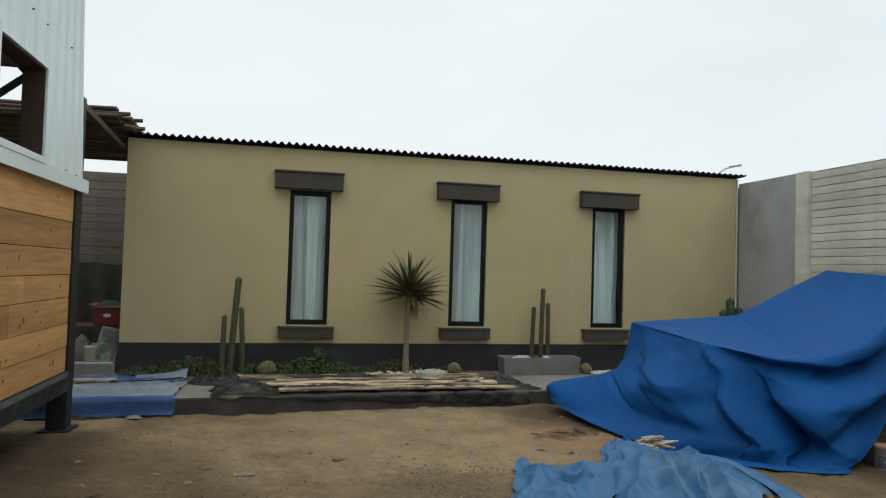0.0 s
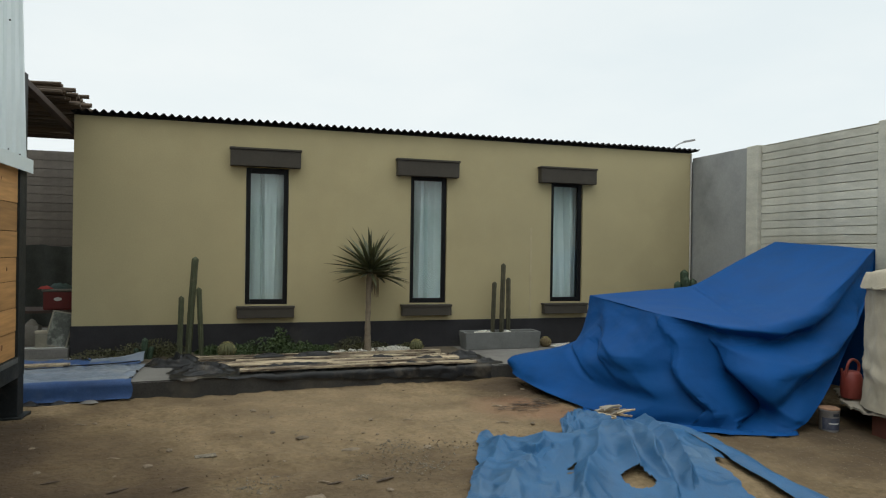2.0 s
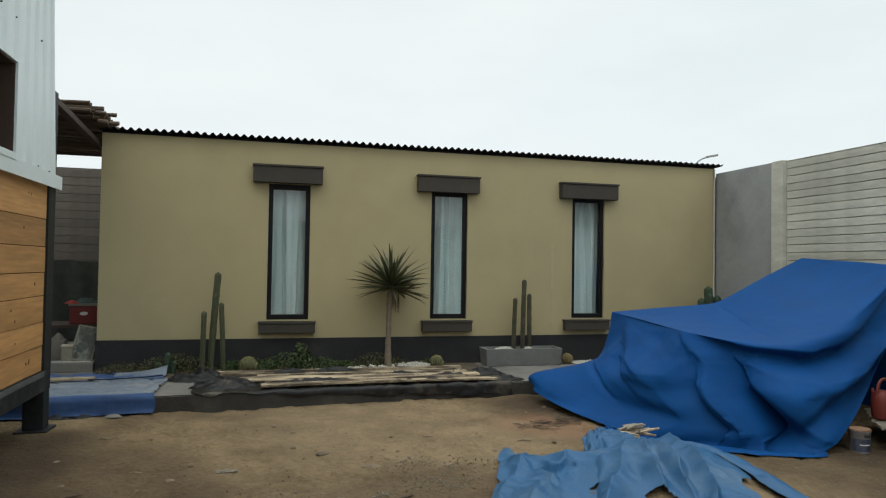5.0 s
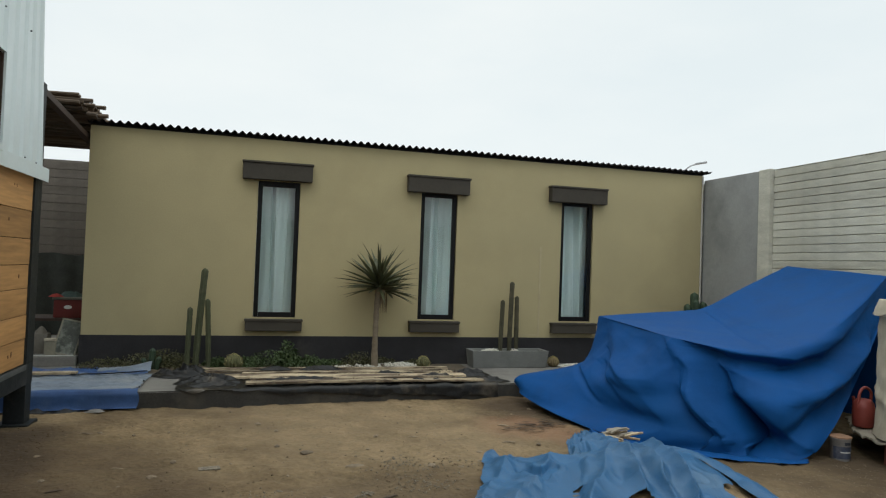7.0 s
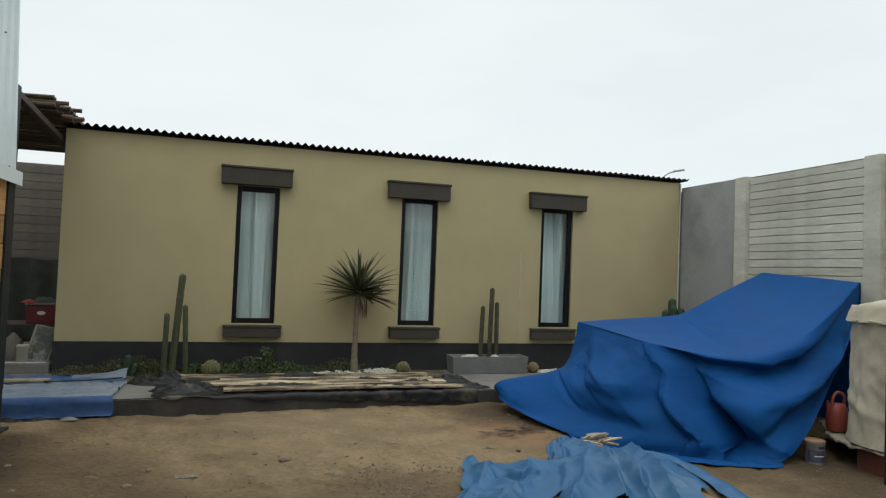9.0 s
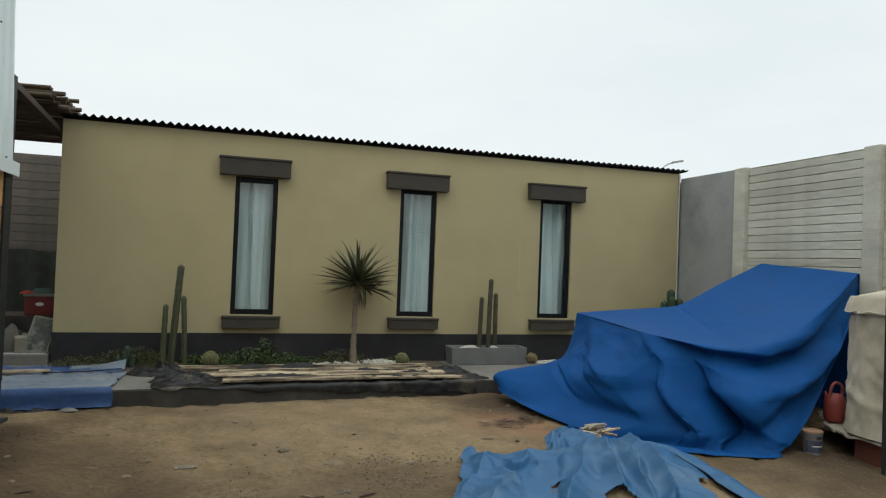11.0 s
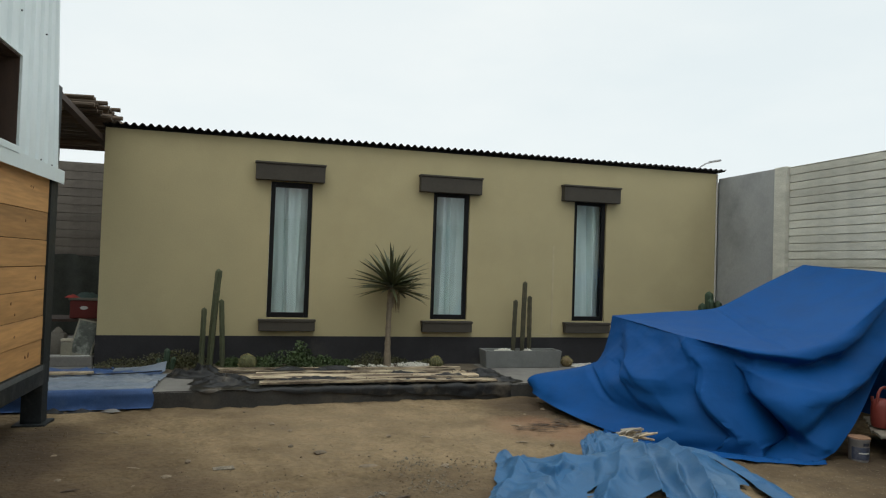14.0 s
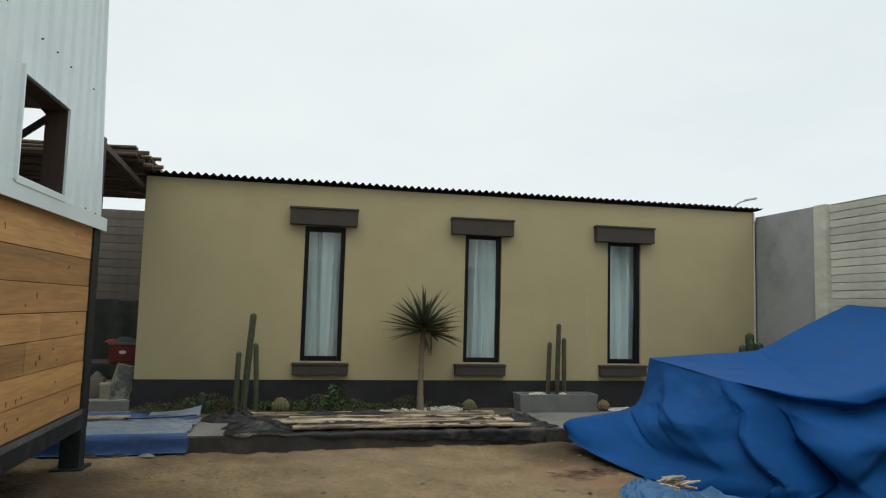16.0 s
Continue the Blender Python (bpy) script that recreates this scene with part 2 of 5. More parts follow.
M_WHITE = material("white_plastic", (0.66, 0.66, 0.62), 0.5, vary=0.1, scale=6)
M_PALE = material("pale_foam", (0.17, 0.155, 0.125), 0.8, vary=0.2, scale=6)
M_GRIT = material("mixed_grit", (0.20, 0.16, 0.11), 0.9, vary=0.6, scale=18, fine=90)
M_CLOD = material("damp_clod", (0.13, 0.094, 0.058), 0.95, vary=0.5, scale=14, spec=0.2)
M_PALEGRIT = material("pale_gravel", (0.175, 0.15, 0.112), 0.9, vary=0.7, scale=30, fine=120)
M_SCRAP = material("dark_wood_scrap", (0.075, 0.053, 0.036), 0.9, vary=0.5, scale=12)
M_SCREEN = material("grey_green_translucent_panel", (0.07, 0.078, 0.06), 0.4, vary=0.5, scale=9, second=(0.25, 0.26, 0.22), second_at=(0.52, 0.62))
M_DARKCLOTH = material("dark_green_cloth", (0.034, 0.038, 0.031), 0.8, vary=0.4, scale=8)
M_BLUECLOTH = material("grey_blue_cloth", (0.05, 0.085, 0.075), 0.8, vary=0.3, scale=8)
M_REDCLOTH = material("red_cloth", (0.40, 0.05, 0.04), 0.8, vary=0.2, scale=8)
M_STONE = material("loose_stone", (0.20, 0.155, 0.105), 0.9, vary=0.35, scale=25, per_piece=0.35)
M_BRICKRED = material("brick_dust_earth", (0.25, 0.125, 0.07), 0.95, vary=0.25, scale=5, fine=40, bump=0.5)
M_LAMPGREY = material("galvanised_grey", (0.35, 0.36, 0.37), 0.5, metal=0.6, vary=0.1)
M_INSIDE = material("interior_plaster", (0.4, 0.38, 0.34), 0.9, vary=0.05)
M_INK = material("dark_print", (0.03, 0.035, 0.05), 0.6, vary=0.1)


def glass(name):
    m = bpy.data.materials.new(name)
    m.use_nodes = True
    b = m.node_tree.nodes["Principled BSDF"]
    b.inputs["Transmission Weight"].default_value = 1.0
    b.inputs["Roughness"].default_value = 0.02
    b.inputs["IOR"].default_value = 1.45
    b.inputs["Base Color"].default_value = (0.90, 0.95, 0.95, 1)
    return m


M_GLASS = glass("window_glass")


# ---- building tools ----
def mesh_of(name, bm, mat):
    me = bpy.data.meshes.new(name)
    bm.to_mesh(me)
    bm.free()
    me.materials.append(mat)
    return me


def smooth(me, angle=40):
    for p in me.polygons:
        p.use_smooth = True
    me.set_sharp_from_angle(angle=radians(angle))


def part(name, bm, mat, parent, label="", soft=0):
    """Links a bmesh as one mesh object under a thing or a part."""
    me = mesh_of(name, bm, mat)
    if soft:
        smooth(me, soft)
    ob = new(name, me)
    ob.parent = parent
    if label:
        tagged(ob, label)
    return ob


def thing(name, label, category, group="", kind=""):
    return tagged(new(name), label, category, group, kind)


def solid(name, bm, mat, label="", category="", group="", kind="", soft=0):
    me = mesh_of(name, bm, mat)
    if soft:
        smooth(me, soft)
    return tagged(new(name, me), label, category, group, kind)


def box(x0, x1, y0, y1, z0, z1, bevel=0.0, bm=None, turn=None):
    own = bmesh.new()
    bmesh.ops.create_cube(own, size=1.0)
    for v in own.verts:
        v.co = Vector(((x0 + x1) / 2 + v.co.x * (x1 - x0), (y0 + y1) / 2 + v.co.y * (y1 - y0), (z0 + z1) / 2 + v.co.z * (z1 - z0)))
    if bevel:
        bmesh.ops.bevel(own, geom=own.edges[:], offset=bevel, segments=2, profile=0.6, affect="EDGES")
    if turn:
        own.transform(turn)
    return merge(bm, own)


def merge(bm, own):
    if bm is None:
        return own
    me = bpy.data.meshes.new("tmp")
    own.to_mesh(me)
    own.free()
    bm.from_mesh(me)
    bpy.data.meshes.remove(me)
    return bm


def along(points, steps):
    """A smooth curve through points (Catmull-Rom)."""
    p = [Vector(q) for q in points]
    p = [2 * p[0] - p[1], *p, 2 * p[-1] - p[-2]]
    out = []
    n = len(p) - 3
    for i in range(steps + 1):
        f = i / steps * n
        k = min(int(f), n - 1)
        u = f - k
        a, b, c, d = p[k:k + 4]
        out.append(0.5 * (2 * b + (c - a) * u + (2 * a - 5 * b + 4 * c - d) * u * u + (3 * b - a - 3 * c + d) * u ** 3))
    return out


def tube(points, radii, sides=10, bm=None, ribs=0, rib_depth=0.0, closed=True):
    """A round or ribbed rod through points."""
    own = bmesh.new()
    pts = [Vector(q) for q in points]
    rings = []
    ref = Vector((0.31, 0.95, 0.05))
    for i, p in enumerate(pts):
        d = (pts[min(i + 1, len(pts) - 1)] - pts[max(i - 1, 0)]).normalized()
        a = d.cross(ref)
        if a.length < 1e-3:
            a = d.cross(Vector((1, 0, 0)))
        a.normalize()
        b = d.cross(a)
        r = radii[i] if isinstance(radii, (list, tuple)) else radii
        ring = []
        for s in range(sides):
            w = 2 * math.pi * s / sides
            k = r * (1 - rib_depth * (0.5 - 0.5 * math.cos(w * ribs))) if ribs else r
            ring.append(own.verts.new(p + a * math.cos(w) * k + b * math.sin(w) * k))
        rings.append(ring)
    for r0, r1 in zip(rings, rings[1:]):
        for s in range(sides):
            own.faces.new((r0[s], r0[(s + 1) % sides], r1[(s + 1) % sides], r1[s]))
    if closed:
        own.faces.new(rings[0][::-1])
        own.faces.new(rings[-1])
    bmesh.ops.recalc_face_normals(own, faces=own.faces[:])
    return merge(bm, own)


def sheet(fn, nu, nv, keep=None, thick=0.0, bm=None):
    """A surface fn(u, v) -> place, u and v from 0 to 1; keep(u, v) leaves holes; thick gives it a body."""
    own = bmesh.new()
    g = [[own.verts.new(fn(i / nu, j / nv)) for j in range(nv + 1)] for i in range(nu + 1)]
    for i in range(nu):
        for j in range(nv):
            if keep is None or keep((i + 0.5) / nu, (j + 0.5) / nv):
                own.faces.new((g[i][j], g[i + 1][j], g[i + 1][j + 1], g[i][j + 1]))
    loose = [v for v in own.verts if not v.link_faces]
    bmesh.ops.delete(own, geom=loose, context="VERTS")
    if thick:
        bmesh.ops.solidify(own, geom=own.faces[:], thickness=thick)
    bmesh.ops.recalc_face_normals(own, faces=own.faces[:])
    return merge(bm, own)


def fbm(x, y, z=0.0, octaves=4):
    return noise.fractal(Vector((x, y, z)), 1.0, 2.0, octaves)


def pierced(x0, x1, z0, z1, y0, y1, holes):
    """A wall slab in the xz plane from y0 to y1 with openings (x0, x1, z0, z1) that go through."""
    xs = sorted({x0, x1, *[h[0] for h in holes], *[h[1] for h in holes]})
    zs = sorted({z0, z1, *[h[2] for h in holes], *[h[3] for h in holes]})
    bm = bmesh.new()
    filled = {}
    for i in range(len(xs) - 1):
        for k in range(len(zs) - 1):
            cx, cz = (xs[i] + xs[i + 1]) / 2, (zs[k] + zs[k + 1]) / 2
            filled[i, k] = not any(h[0] < cx < h[1] and h[2] < cz < h[3] for h in holes)
    verts = {}

    def v(i, k, y):
        key = (i, k, y)
        if key not in verts:
            verts[key] = bm.verts.new((xs[i], y, zs[k]))
        return verts[key]

    for (i, k), full in filled.items():
        if not full:
            continue
        for y in (y0, y1):
            bm.faces.new((v(i, k, y), v(i + 1, k, y), v(i + 1, k + 1, y), v(i, k + 1, y)))
        for di, dk, a, b in ((-1, 0, (i, k), (i, k + 1)), (1, 0, (i + 1, k), (i + 1, k + 1)), (0, -1, (i, k), (i + 1, k)), (0, 1, (i, k + 1), (i + 1, k + 1))):
            if not filled.get((i + di, k + dk), False):
                bm.faces.new((v(*a, y0), v(*b, y0), v(*b, y1), v(*a, y1)))
    bmesh.ops.recalc_face_normals(bm, faces=bm.faces[:])
    return bm


# ---- ground ----
def ground_height(x, y):
    fade = max(0.0, 1 - max(abs(x), abs(y + 4)) / 14)
    dents = max(0.0, 0.45 - abs(fbm(x * 2.6, y * 2.6, 9.0, 2)) * 2.2)
    return fade * (0.022 * fbm(x * 0.9, y * 0.9) + 0.014 * fbm(x * 4.5, y * 4.5, 3.0) + 0.005 * fbm(x * 9, y * 9, 5.0, 2) - 0.045 * dents) - 0.002


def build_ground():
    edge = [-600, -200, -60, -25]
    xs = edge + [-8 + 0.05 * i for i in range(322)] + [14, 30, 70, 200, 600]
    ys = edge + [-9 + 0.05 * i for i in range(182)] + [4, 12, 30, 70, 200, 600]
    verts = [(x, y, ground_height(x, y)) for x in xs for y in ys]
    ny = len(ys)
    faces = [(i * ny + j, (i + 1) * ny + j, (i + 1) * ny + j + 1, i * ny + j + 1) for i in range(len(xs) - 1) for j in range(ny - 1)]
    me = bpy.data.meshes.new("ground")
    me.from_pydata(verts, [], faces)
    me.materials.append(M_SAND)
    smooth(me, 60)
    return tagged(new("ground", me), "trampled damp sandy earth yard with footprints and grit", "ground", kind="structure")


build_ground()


# ---- terrace slab ----
def build_terrace():
    bm = bmesh.new()
    ring = [(-9.0, -2.0), (-4.5, -1.9), (5.04, -1.46), (5.04, 3.5), (-9.0, 3.5)]
    lo = [bm.verts.new((x, y, -0.1)) for x, y in ring]
    hi = [bm.verts.new((x, y, 0.17)) for x, y in ring]
    bm.faces.new(hi)
    for i in range(5):
        j = (i + 1) % 5
        bm.faces.new((lo[i], lo[j], hi[j], hi[i]))
    bmesh.ops.recalc_face_normals(bm, faces=bm.faces[:])
    bmesh.ops.bevel(bm, geom=[e for e in bm.edges if all(v.co.z > 0.1 for v in e.verts)], offset=0.012, segments=2, affect="EDGES")
    bm.faces.ensure_lookup_table()
    me = bpy.data.meshes.new("terrace")
    for f in bm.faces:
        f.material_index = 1 if f.normal.z < 0.5 else 0
    bm.to_mesh(me)
    bm.free()
    me.materials.append(M_SLAB)
    me.materials.append(M_KERB)
    return tagged(new("terrace", me), "raised grey concrete terrace with a dark painted kerb", "terrace", kind="structure")


build_terrace()

# ---- house ----
HX0, HX1, HTOP, HBACK = -4.34, 5.0, 3.30, 3.2
WINDOWS = [(-2.207, -1.635), (0.13, 0.69), (2.408, 2.963)]
LINTELS = [(-2.43, -1.466), (-0.11, 0.853), (2.165, 3.15)]
SILLS = [(-2.306, -1.544), (0.0, 0.755), (2.264, 3.02)]
WZ0, WZ1 = 0.825, 2.725

house = thing("house", "single-storey beige rendered house with dark plinth and corrugated roof", "house")
part("facade", pierced(HX0, HX1, 0.17, HTOP, 0.0, 0.16, [(a, b, WZ0, WZ1) for a, b in WINDOWS]), M_WALL, house, "beige rendered wall with faint stains")
bm = box(HX0, HX0 + 0.16, 0.165, HBACK, 0.17, HTOP)
part("side_wall", bm, M_WALL, house)
part("side_wall", box(HX1 - 0.16, HX1, 0.165, HBACK, 0.17, HTOP), M_WALL, house)
part("back_wall", box(HX0 + 0.165, HX1 - 0.165, HBACK - 0.16, HBACK, 0.17, HTOP), M_INSIDE, house)
part("plinth", box(HX0 - 0.012, HX1 - 0.002, -0.014, 0.05, 0.165, 0.57, 0.004), M_PLINTH, house, "dark grey painted plinth band")
part("plinth", box(HX0 - 0.014, HX0 + 0.05, 0.055, HBACK, 0.165, 0.57, 0.004), M_PLINTH, house)
part("house_floor", box(HX0 + 0.17, HX1 - 0.17, 0.17, HBACK - 0.17, 0.172, 0.2), M_SLAB, house)


def corrugated(x0, x1, y0, y1, z, pitch, amp, rise, thick, per=8):
    """Corrugated sheet whose waves run along y; rise is the fall towards the back."""
    n = int((x1 - x0) / pitch * per)

    def f(u, v):
        x = x0 + (x1 - x0) * u
        return Vector((x, y0 + (y1 - y0) * v + 0.006 * fbm(x * 1.1, v), z + rise * v + amp * math.cos(2 * math.pi * x / pitch) + 0.007 * fbm(x * 0.8, 5.0)))
    return sheet(f, n, 6, thick=thick)


part("roof", corrugated(HX0 - 0.06, HX1 + 0.09, -0.095, HBACK + 0.15, 3.356, 0.102, 0.0195, -0.10, 0.006), M_ROOF, house, "dark corrugated roofing sheet", soft=60)
part("eaves_board", box(HX0 + 0.01, HX1 - 0.01, 0.02, 0.14, HTOP + 0.001, HTOP + 0.03), M_ROOF, house)


def curtain(x0, x1, z0, z1, y, seed):
    def f(u, v):
        x = x0 + (x1 - x0) * u
        ph = seed * 1.7
        d = 0.05 * abs(math.sin(u * 4.2 + ph + 0.25 * v)) ** 0.6 + 0.02 * math.sin(u * 9 + ph + 0.6 * v) + 0.012 * math.sin(u * 21 + 2 * ph + 0.4 * v) + 0.02 * fbm(u * 2.5 + seed * 3, v * 0.9)
        g = 0.36 + 0.13 * seed % 0.4 + 0.05 * v
        d += 0.05 * math.exp(-((u - g) / 0.03) ** 2) - 0.03 * math.exp(-((u - g - 0.07) / 0.035) ** 2)
        return Vector((x, y + 1.5 * d, z1 + (z0 - z1) * v))
    return sheet(f, 110, 14)


for k, ((a, b), (la, lb), (sa, sb)) in enumerate(zip(WINDOWS, LINTELS, SILLS)):
    w, fy0, fy1 = 0.062, 0.035, 0.095
    fr = bmesh.new()
    box(a + 0.002, a + w, fy0, fy1, WZ0 + 0.002, WZ1 - 0.002, 0.004, fr)
    box(b - w, b - 0.002, fy0, fy1, WZ0 + 0.002, WZ1 - 0.002, 0.004, fr)
    box(a + w + 0.001, b - w - 0.001, fy0, fy1, WZ1 - 0.075, WZ1 - 0.002, 0.004, fr)
    box(a + w + 0.001, b - w - 0.001, fy0, fy1, WZ0 + 0.002, WZ0 + 0.07, 0.004, fr)
    win = part("window", fr, M_FRAME, house, "tall narrow black-framed window with a drawn white curtain")
    pane = part("pane", box(a + w - 0.01, b - w + 0.01, 0.06, 0.066, WZ0 + 0.06, WZ1 - 0.065), M_GLASS, win)
    pane.visible_shadow = False
    part("curtain", curtain(a + 0.0, b - 0.0, WZ0 - 0.05, WZ1 + 0.05, 0.165, k), M_CURTAIN, win, "pale hanging curtain", soft=60)
    hb = box(b - w + 0.015, b - w + 0.04, fy0 - 0.03, fy0, 1.62, 1.74, 0.006)
    part("handle", hb, M_FRAME, win)
    up = (0.045, 0.012, 0.006)[k]
    li = box(la + 0.012, lb - 0.012, -0.13, -0.001, 2.685 + up, 2.905 + up, 0.008)
    box(la, lb, -0.145, -0.001, 2.907 + up, 2.935 + up, 0.005, li)
    part("lintel", li, M_TRIM, house, "dark brown projecting box lintel")
    si = box(sa, sb, -0.10, -0.001, 0.645, 0.775, 0.008)
    box(sa - 0.01, sb + 0.01, -0.11, 0.034, 0.777, 0.808, 0.006, si)
    part("sill", si, M_TRIM, house, "dark brown projecting window sill")

M_PATCH = material("patched_render", (0.43, 0.365, 0.22), 0.9, vary=0.10, scale=6, fine=45)
part("render_patch", box(2.055, 2.085, -0.003, 0.002, 0.57, 1.98, 0.001), M_PATCH, house, "patched vertical chase in the render")
part("render_patch", box(1.30, 2.05, -0.0025, 0.002, 0.60, 0.62, 0.001), M_PATCH, house)

# ---- boundary walls ----
RX = 5.05


def plank_mesh(name, length, height, depth, axis, mat, seed):
    """A rough-cast concrete plank with worn edges, from its own origin."""
    rng = random.Random(seed)
    bm = bmesh.new()
    n = 10
    rows = []
    for i in range(n + 1):
        s = length * i / n
        j = lambda a: rng.uniform(-a, a)  # noqa: E731
        prof = [(0, 0.003), (-depth * 0.8, 0.0035 + j(0.002)), (-depth + j(0.002), 0.009 + j(0.005)), (-depth + j(0.002), height * 0.5),
                (-depth + j(0.002), height - 0.009 + j(0.005)), (-depth * 0.8, height - 0.0035 + j(0.002)), (0, height - 0.003)]
        rows.append([bm.verts.new((d, -s, z) if axis == "y" else (s, d, z)) for d, z in prof])
    for r0, r1 in zip(rows, rows[1:]):
        for q in range(6):
            bm.faces.new((r0[q], r1[q], r1[q + 1], r0[q + 1]))
    bm.faces.new(rows[0])
    bm.faces.new(rows[-1][::-1])
    bmesh.ops.recalc_face_normals(bm, faces=bm.faces[:])
    me = mesh_of(name, bm, mat)
    return me


wall_east = solid("wall_east", box(RX, RX + 0.12, -16.0, 3.7, -0.1, 3.17), M_CONCRETE, "precast concrete plank boundary wall between posts", "wall", kind="structure")
part("plaster_panel", box(RX - 0.035, RX - 0.001, -1.33, -0.005, 0.0, 3.222, 0.004), M_PLASTER, wall_east, "smooth grey plastered wall end")
post_y = [-1.33, -3.48, -5.63, -7.78, -9.93]
for y in post_y:
    bm = box(RX - 0.095, RX - 0.002, y - 0.23, y - 0.002, -0.05, 3.222, 0.014)
    part("post", bm, M_CONCRETE, wall_east, "grey concrete post with chipped edges")
planks_e = [plank_mesh("plank", 1.915, 0.1095, 0.026, "y", M_CONCRETE, s) for s in range(6)]
for b_i, y in enumerate(post_y[:4]):
    for r in range(29):
        ob = new("plank", planks_e[(r * 5 + b_i) % 6])
        ob.parent = wall_east
        ob.location = (RX - 0.002, y - 0.2325, 0.006 + r * 0.1102)
part("coping", box(RX - 0.03, RX + 0.13, -16, -1.57, 3.203, 3.211, 0.002), M_CONCRETE, wall_east)

wall_north = solid("wall_north", box(-14.0, 8.0, 3.66, 3.8, -0.1, 3.27), M_FARWALL, "dark grey concrete plank wall behind the yard", "wall", kind="structure")
planks_n = [plank_mesh("plank", 2.1, 0.149, 0.012, "x", M_FARWALL, 20 + s) for s in range(2)]
for c in range(2):
    for r in range(20):
        ob = new("plank", planks_n[(r + c) % 2])
        ob.parent = wall_north
        ob.location = (-8.4 + c * 2.1, 3.658, 0.245 + r * 0.1502)
solid("wall_south", box(-14.0, 5.3, -16.2, -16.0, -0.1, 3.2), M_FARWALL, "plain grey concrete boundary wall", "wall", kind="structure")
solid("wall_west", box(-14.2, -14.0, -16.0, 3.8, -0.1, 3.2), M_FARWALL, "plain grey concrete boundary wall", "wall", kind="structure")

M_PIPE = material("dull_white_plastic", (0.48, 0.47, 0.42), 0.6, vary=0.15, scale=9)
pipe = solid("drain_pipe", tube([(4.975, -0.016, 0.2), (4.975, -0.018, 3.28)], 0.014, 8), M_PIPE, "thin white pipe in the corner of the wall", "pipe", soft=50)

# ---- shed on stilts ----
M_LEDGE = material("weathered_teal_steel", (0.075, 0.085, 0.084), 0.6, vary=0.4, scale=7, second=(0.14, 0.14, 0.13), second_at=(0.5, 0.72))
SX = -4.25
shed = thing("shed", "raised timber shed, white metal cladding above pine boards", "shed")


H0, H1, H2, H3 = -4.52, -3.54, 2.47, 3.20


def cladding():
    """Ribbed white metal sheets with the window opening; the free edge leans back as it rises."""
    bm = bmesh.new()
    y_near, y_far, z0, z1 = -9.6, -2.41, 2.34, 5.6
    pitch, rib = 0.25, (0.0, 0.035, 0.075, 0.11)
    ys = {H0, H1, y_far, y_near}
    y = y_far - 0.06
    while y > y_near:
        ys |= {round(y - d, 4) for d in rib}
        y -= pitch
    ys = sorted(v for v in ys if y_near <= v <= y_far)
    zs = [z0, H2, H3, 4.2, z1]

    def xr(y):
        k = (y_far - 0.06 - y) % pitch
        r = 0.021 * min(1.0, min(k, 0.11 - k) / 0.035) if 0 < k < 0.11 else 0.0
        return SX + 0.055 + r

    def vert(y, z):
        lean = 0.115 * (z - z0) * max(0.0, 1 - (y_far - y) / 0.8)
        return bm.verts.new((xr(y), y - lean, z))
    g = [[vert(y, z) for z in zs] for y in ys]
    for i in range(len(ys) - 1):
        for k in range(len(zs) - 1):
            cy, cz = (ys[i] + ys[i + 1]) / 2, (zs[k] + zs[k + 1]) / 2
            if not (H0 < cy < H1 and H2 < cz < H3):
                bm.faces.new((g[i][k], g[i + 1][k], g[i + 1][k + 1], g[i][k + 1]))
    shell = bmesh.ops.duplicate(bm, geom=bm.faces[:])["geom"]
    for e in shell:
        if isinstance(e, bmesh.types.BMVert):
            e.co.x -= 0.004
    return bm


clad = part("cladding", cladding(), M_SHEET, shed, "white ribbed metal cladding")
screw_mesh = mesh_of("screw", tube([(0, 0, 0), (0.014, 0, 0)], 0.007, 6), M_STEEL)
for i in range(16):
    for z in (2.44, 3.56):
        ob = new("screw", screw_mesh)
        ob.parent = clad
        ob.location = (SX + 0.054, -2.64 - 0.31 * i, z + 0.008 * math.sin(i * 2.0))
part("flashing", box(SX + 0.071, SX + 0.078, -9.6, -2.29, 2.30, 2.43, 0.002), M_SHEET, shed, "white folded drip flashing")
wf = bmesh.new()
box(SX + 0.02, SX + 0.105, H0 - 0.024, H0, H2 - 0.04, H3 + 0.045, 0.005, wf)
box(SX + 0.056, SX + 0.078, H1, H1 + 0.012, H2 - 0.04, H3 + 0.012, 0.003, wf)
box(SX + 0.02, SX + 0.085, H0 + 0.001, H1 - 0.001, H2 - 0.055, H2, 0.003, wf)
box(SX + 0.056, SX + 0.076, H0 + 0.001, H1 - 0.001, H3, H3 + 0.010, 0.003, wf)
sw = part("window_frame", wf, M_SHEET, shed, "white metal trim round the open window")
rv = bmesh.new()
box(SX - 0.11, SX + 0.058, H1 - 0.012, H1 - 0.001, H2, H3, 0, rv)
box(SX - 0.11, SX + 0.058, H0, H1 - 0.013, H3 - 0.015, H3 - 0.001, 0, rv)
box(SX - 0.11, SX + 0.019, H0, H1 - 0.021, H2 + 0.001, H2 + 0.02, 0, rv)
part("reveal", rv, M_BROWN, sw, "dark brown timber reveal")
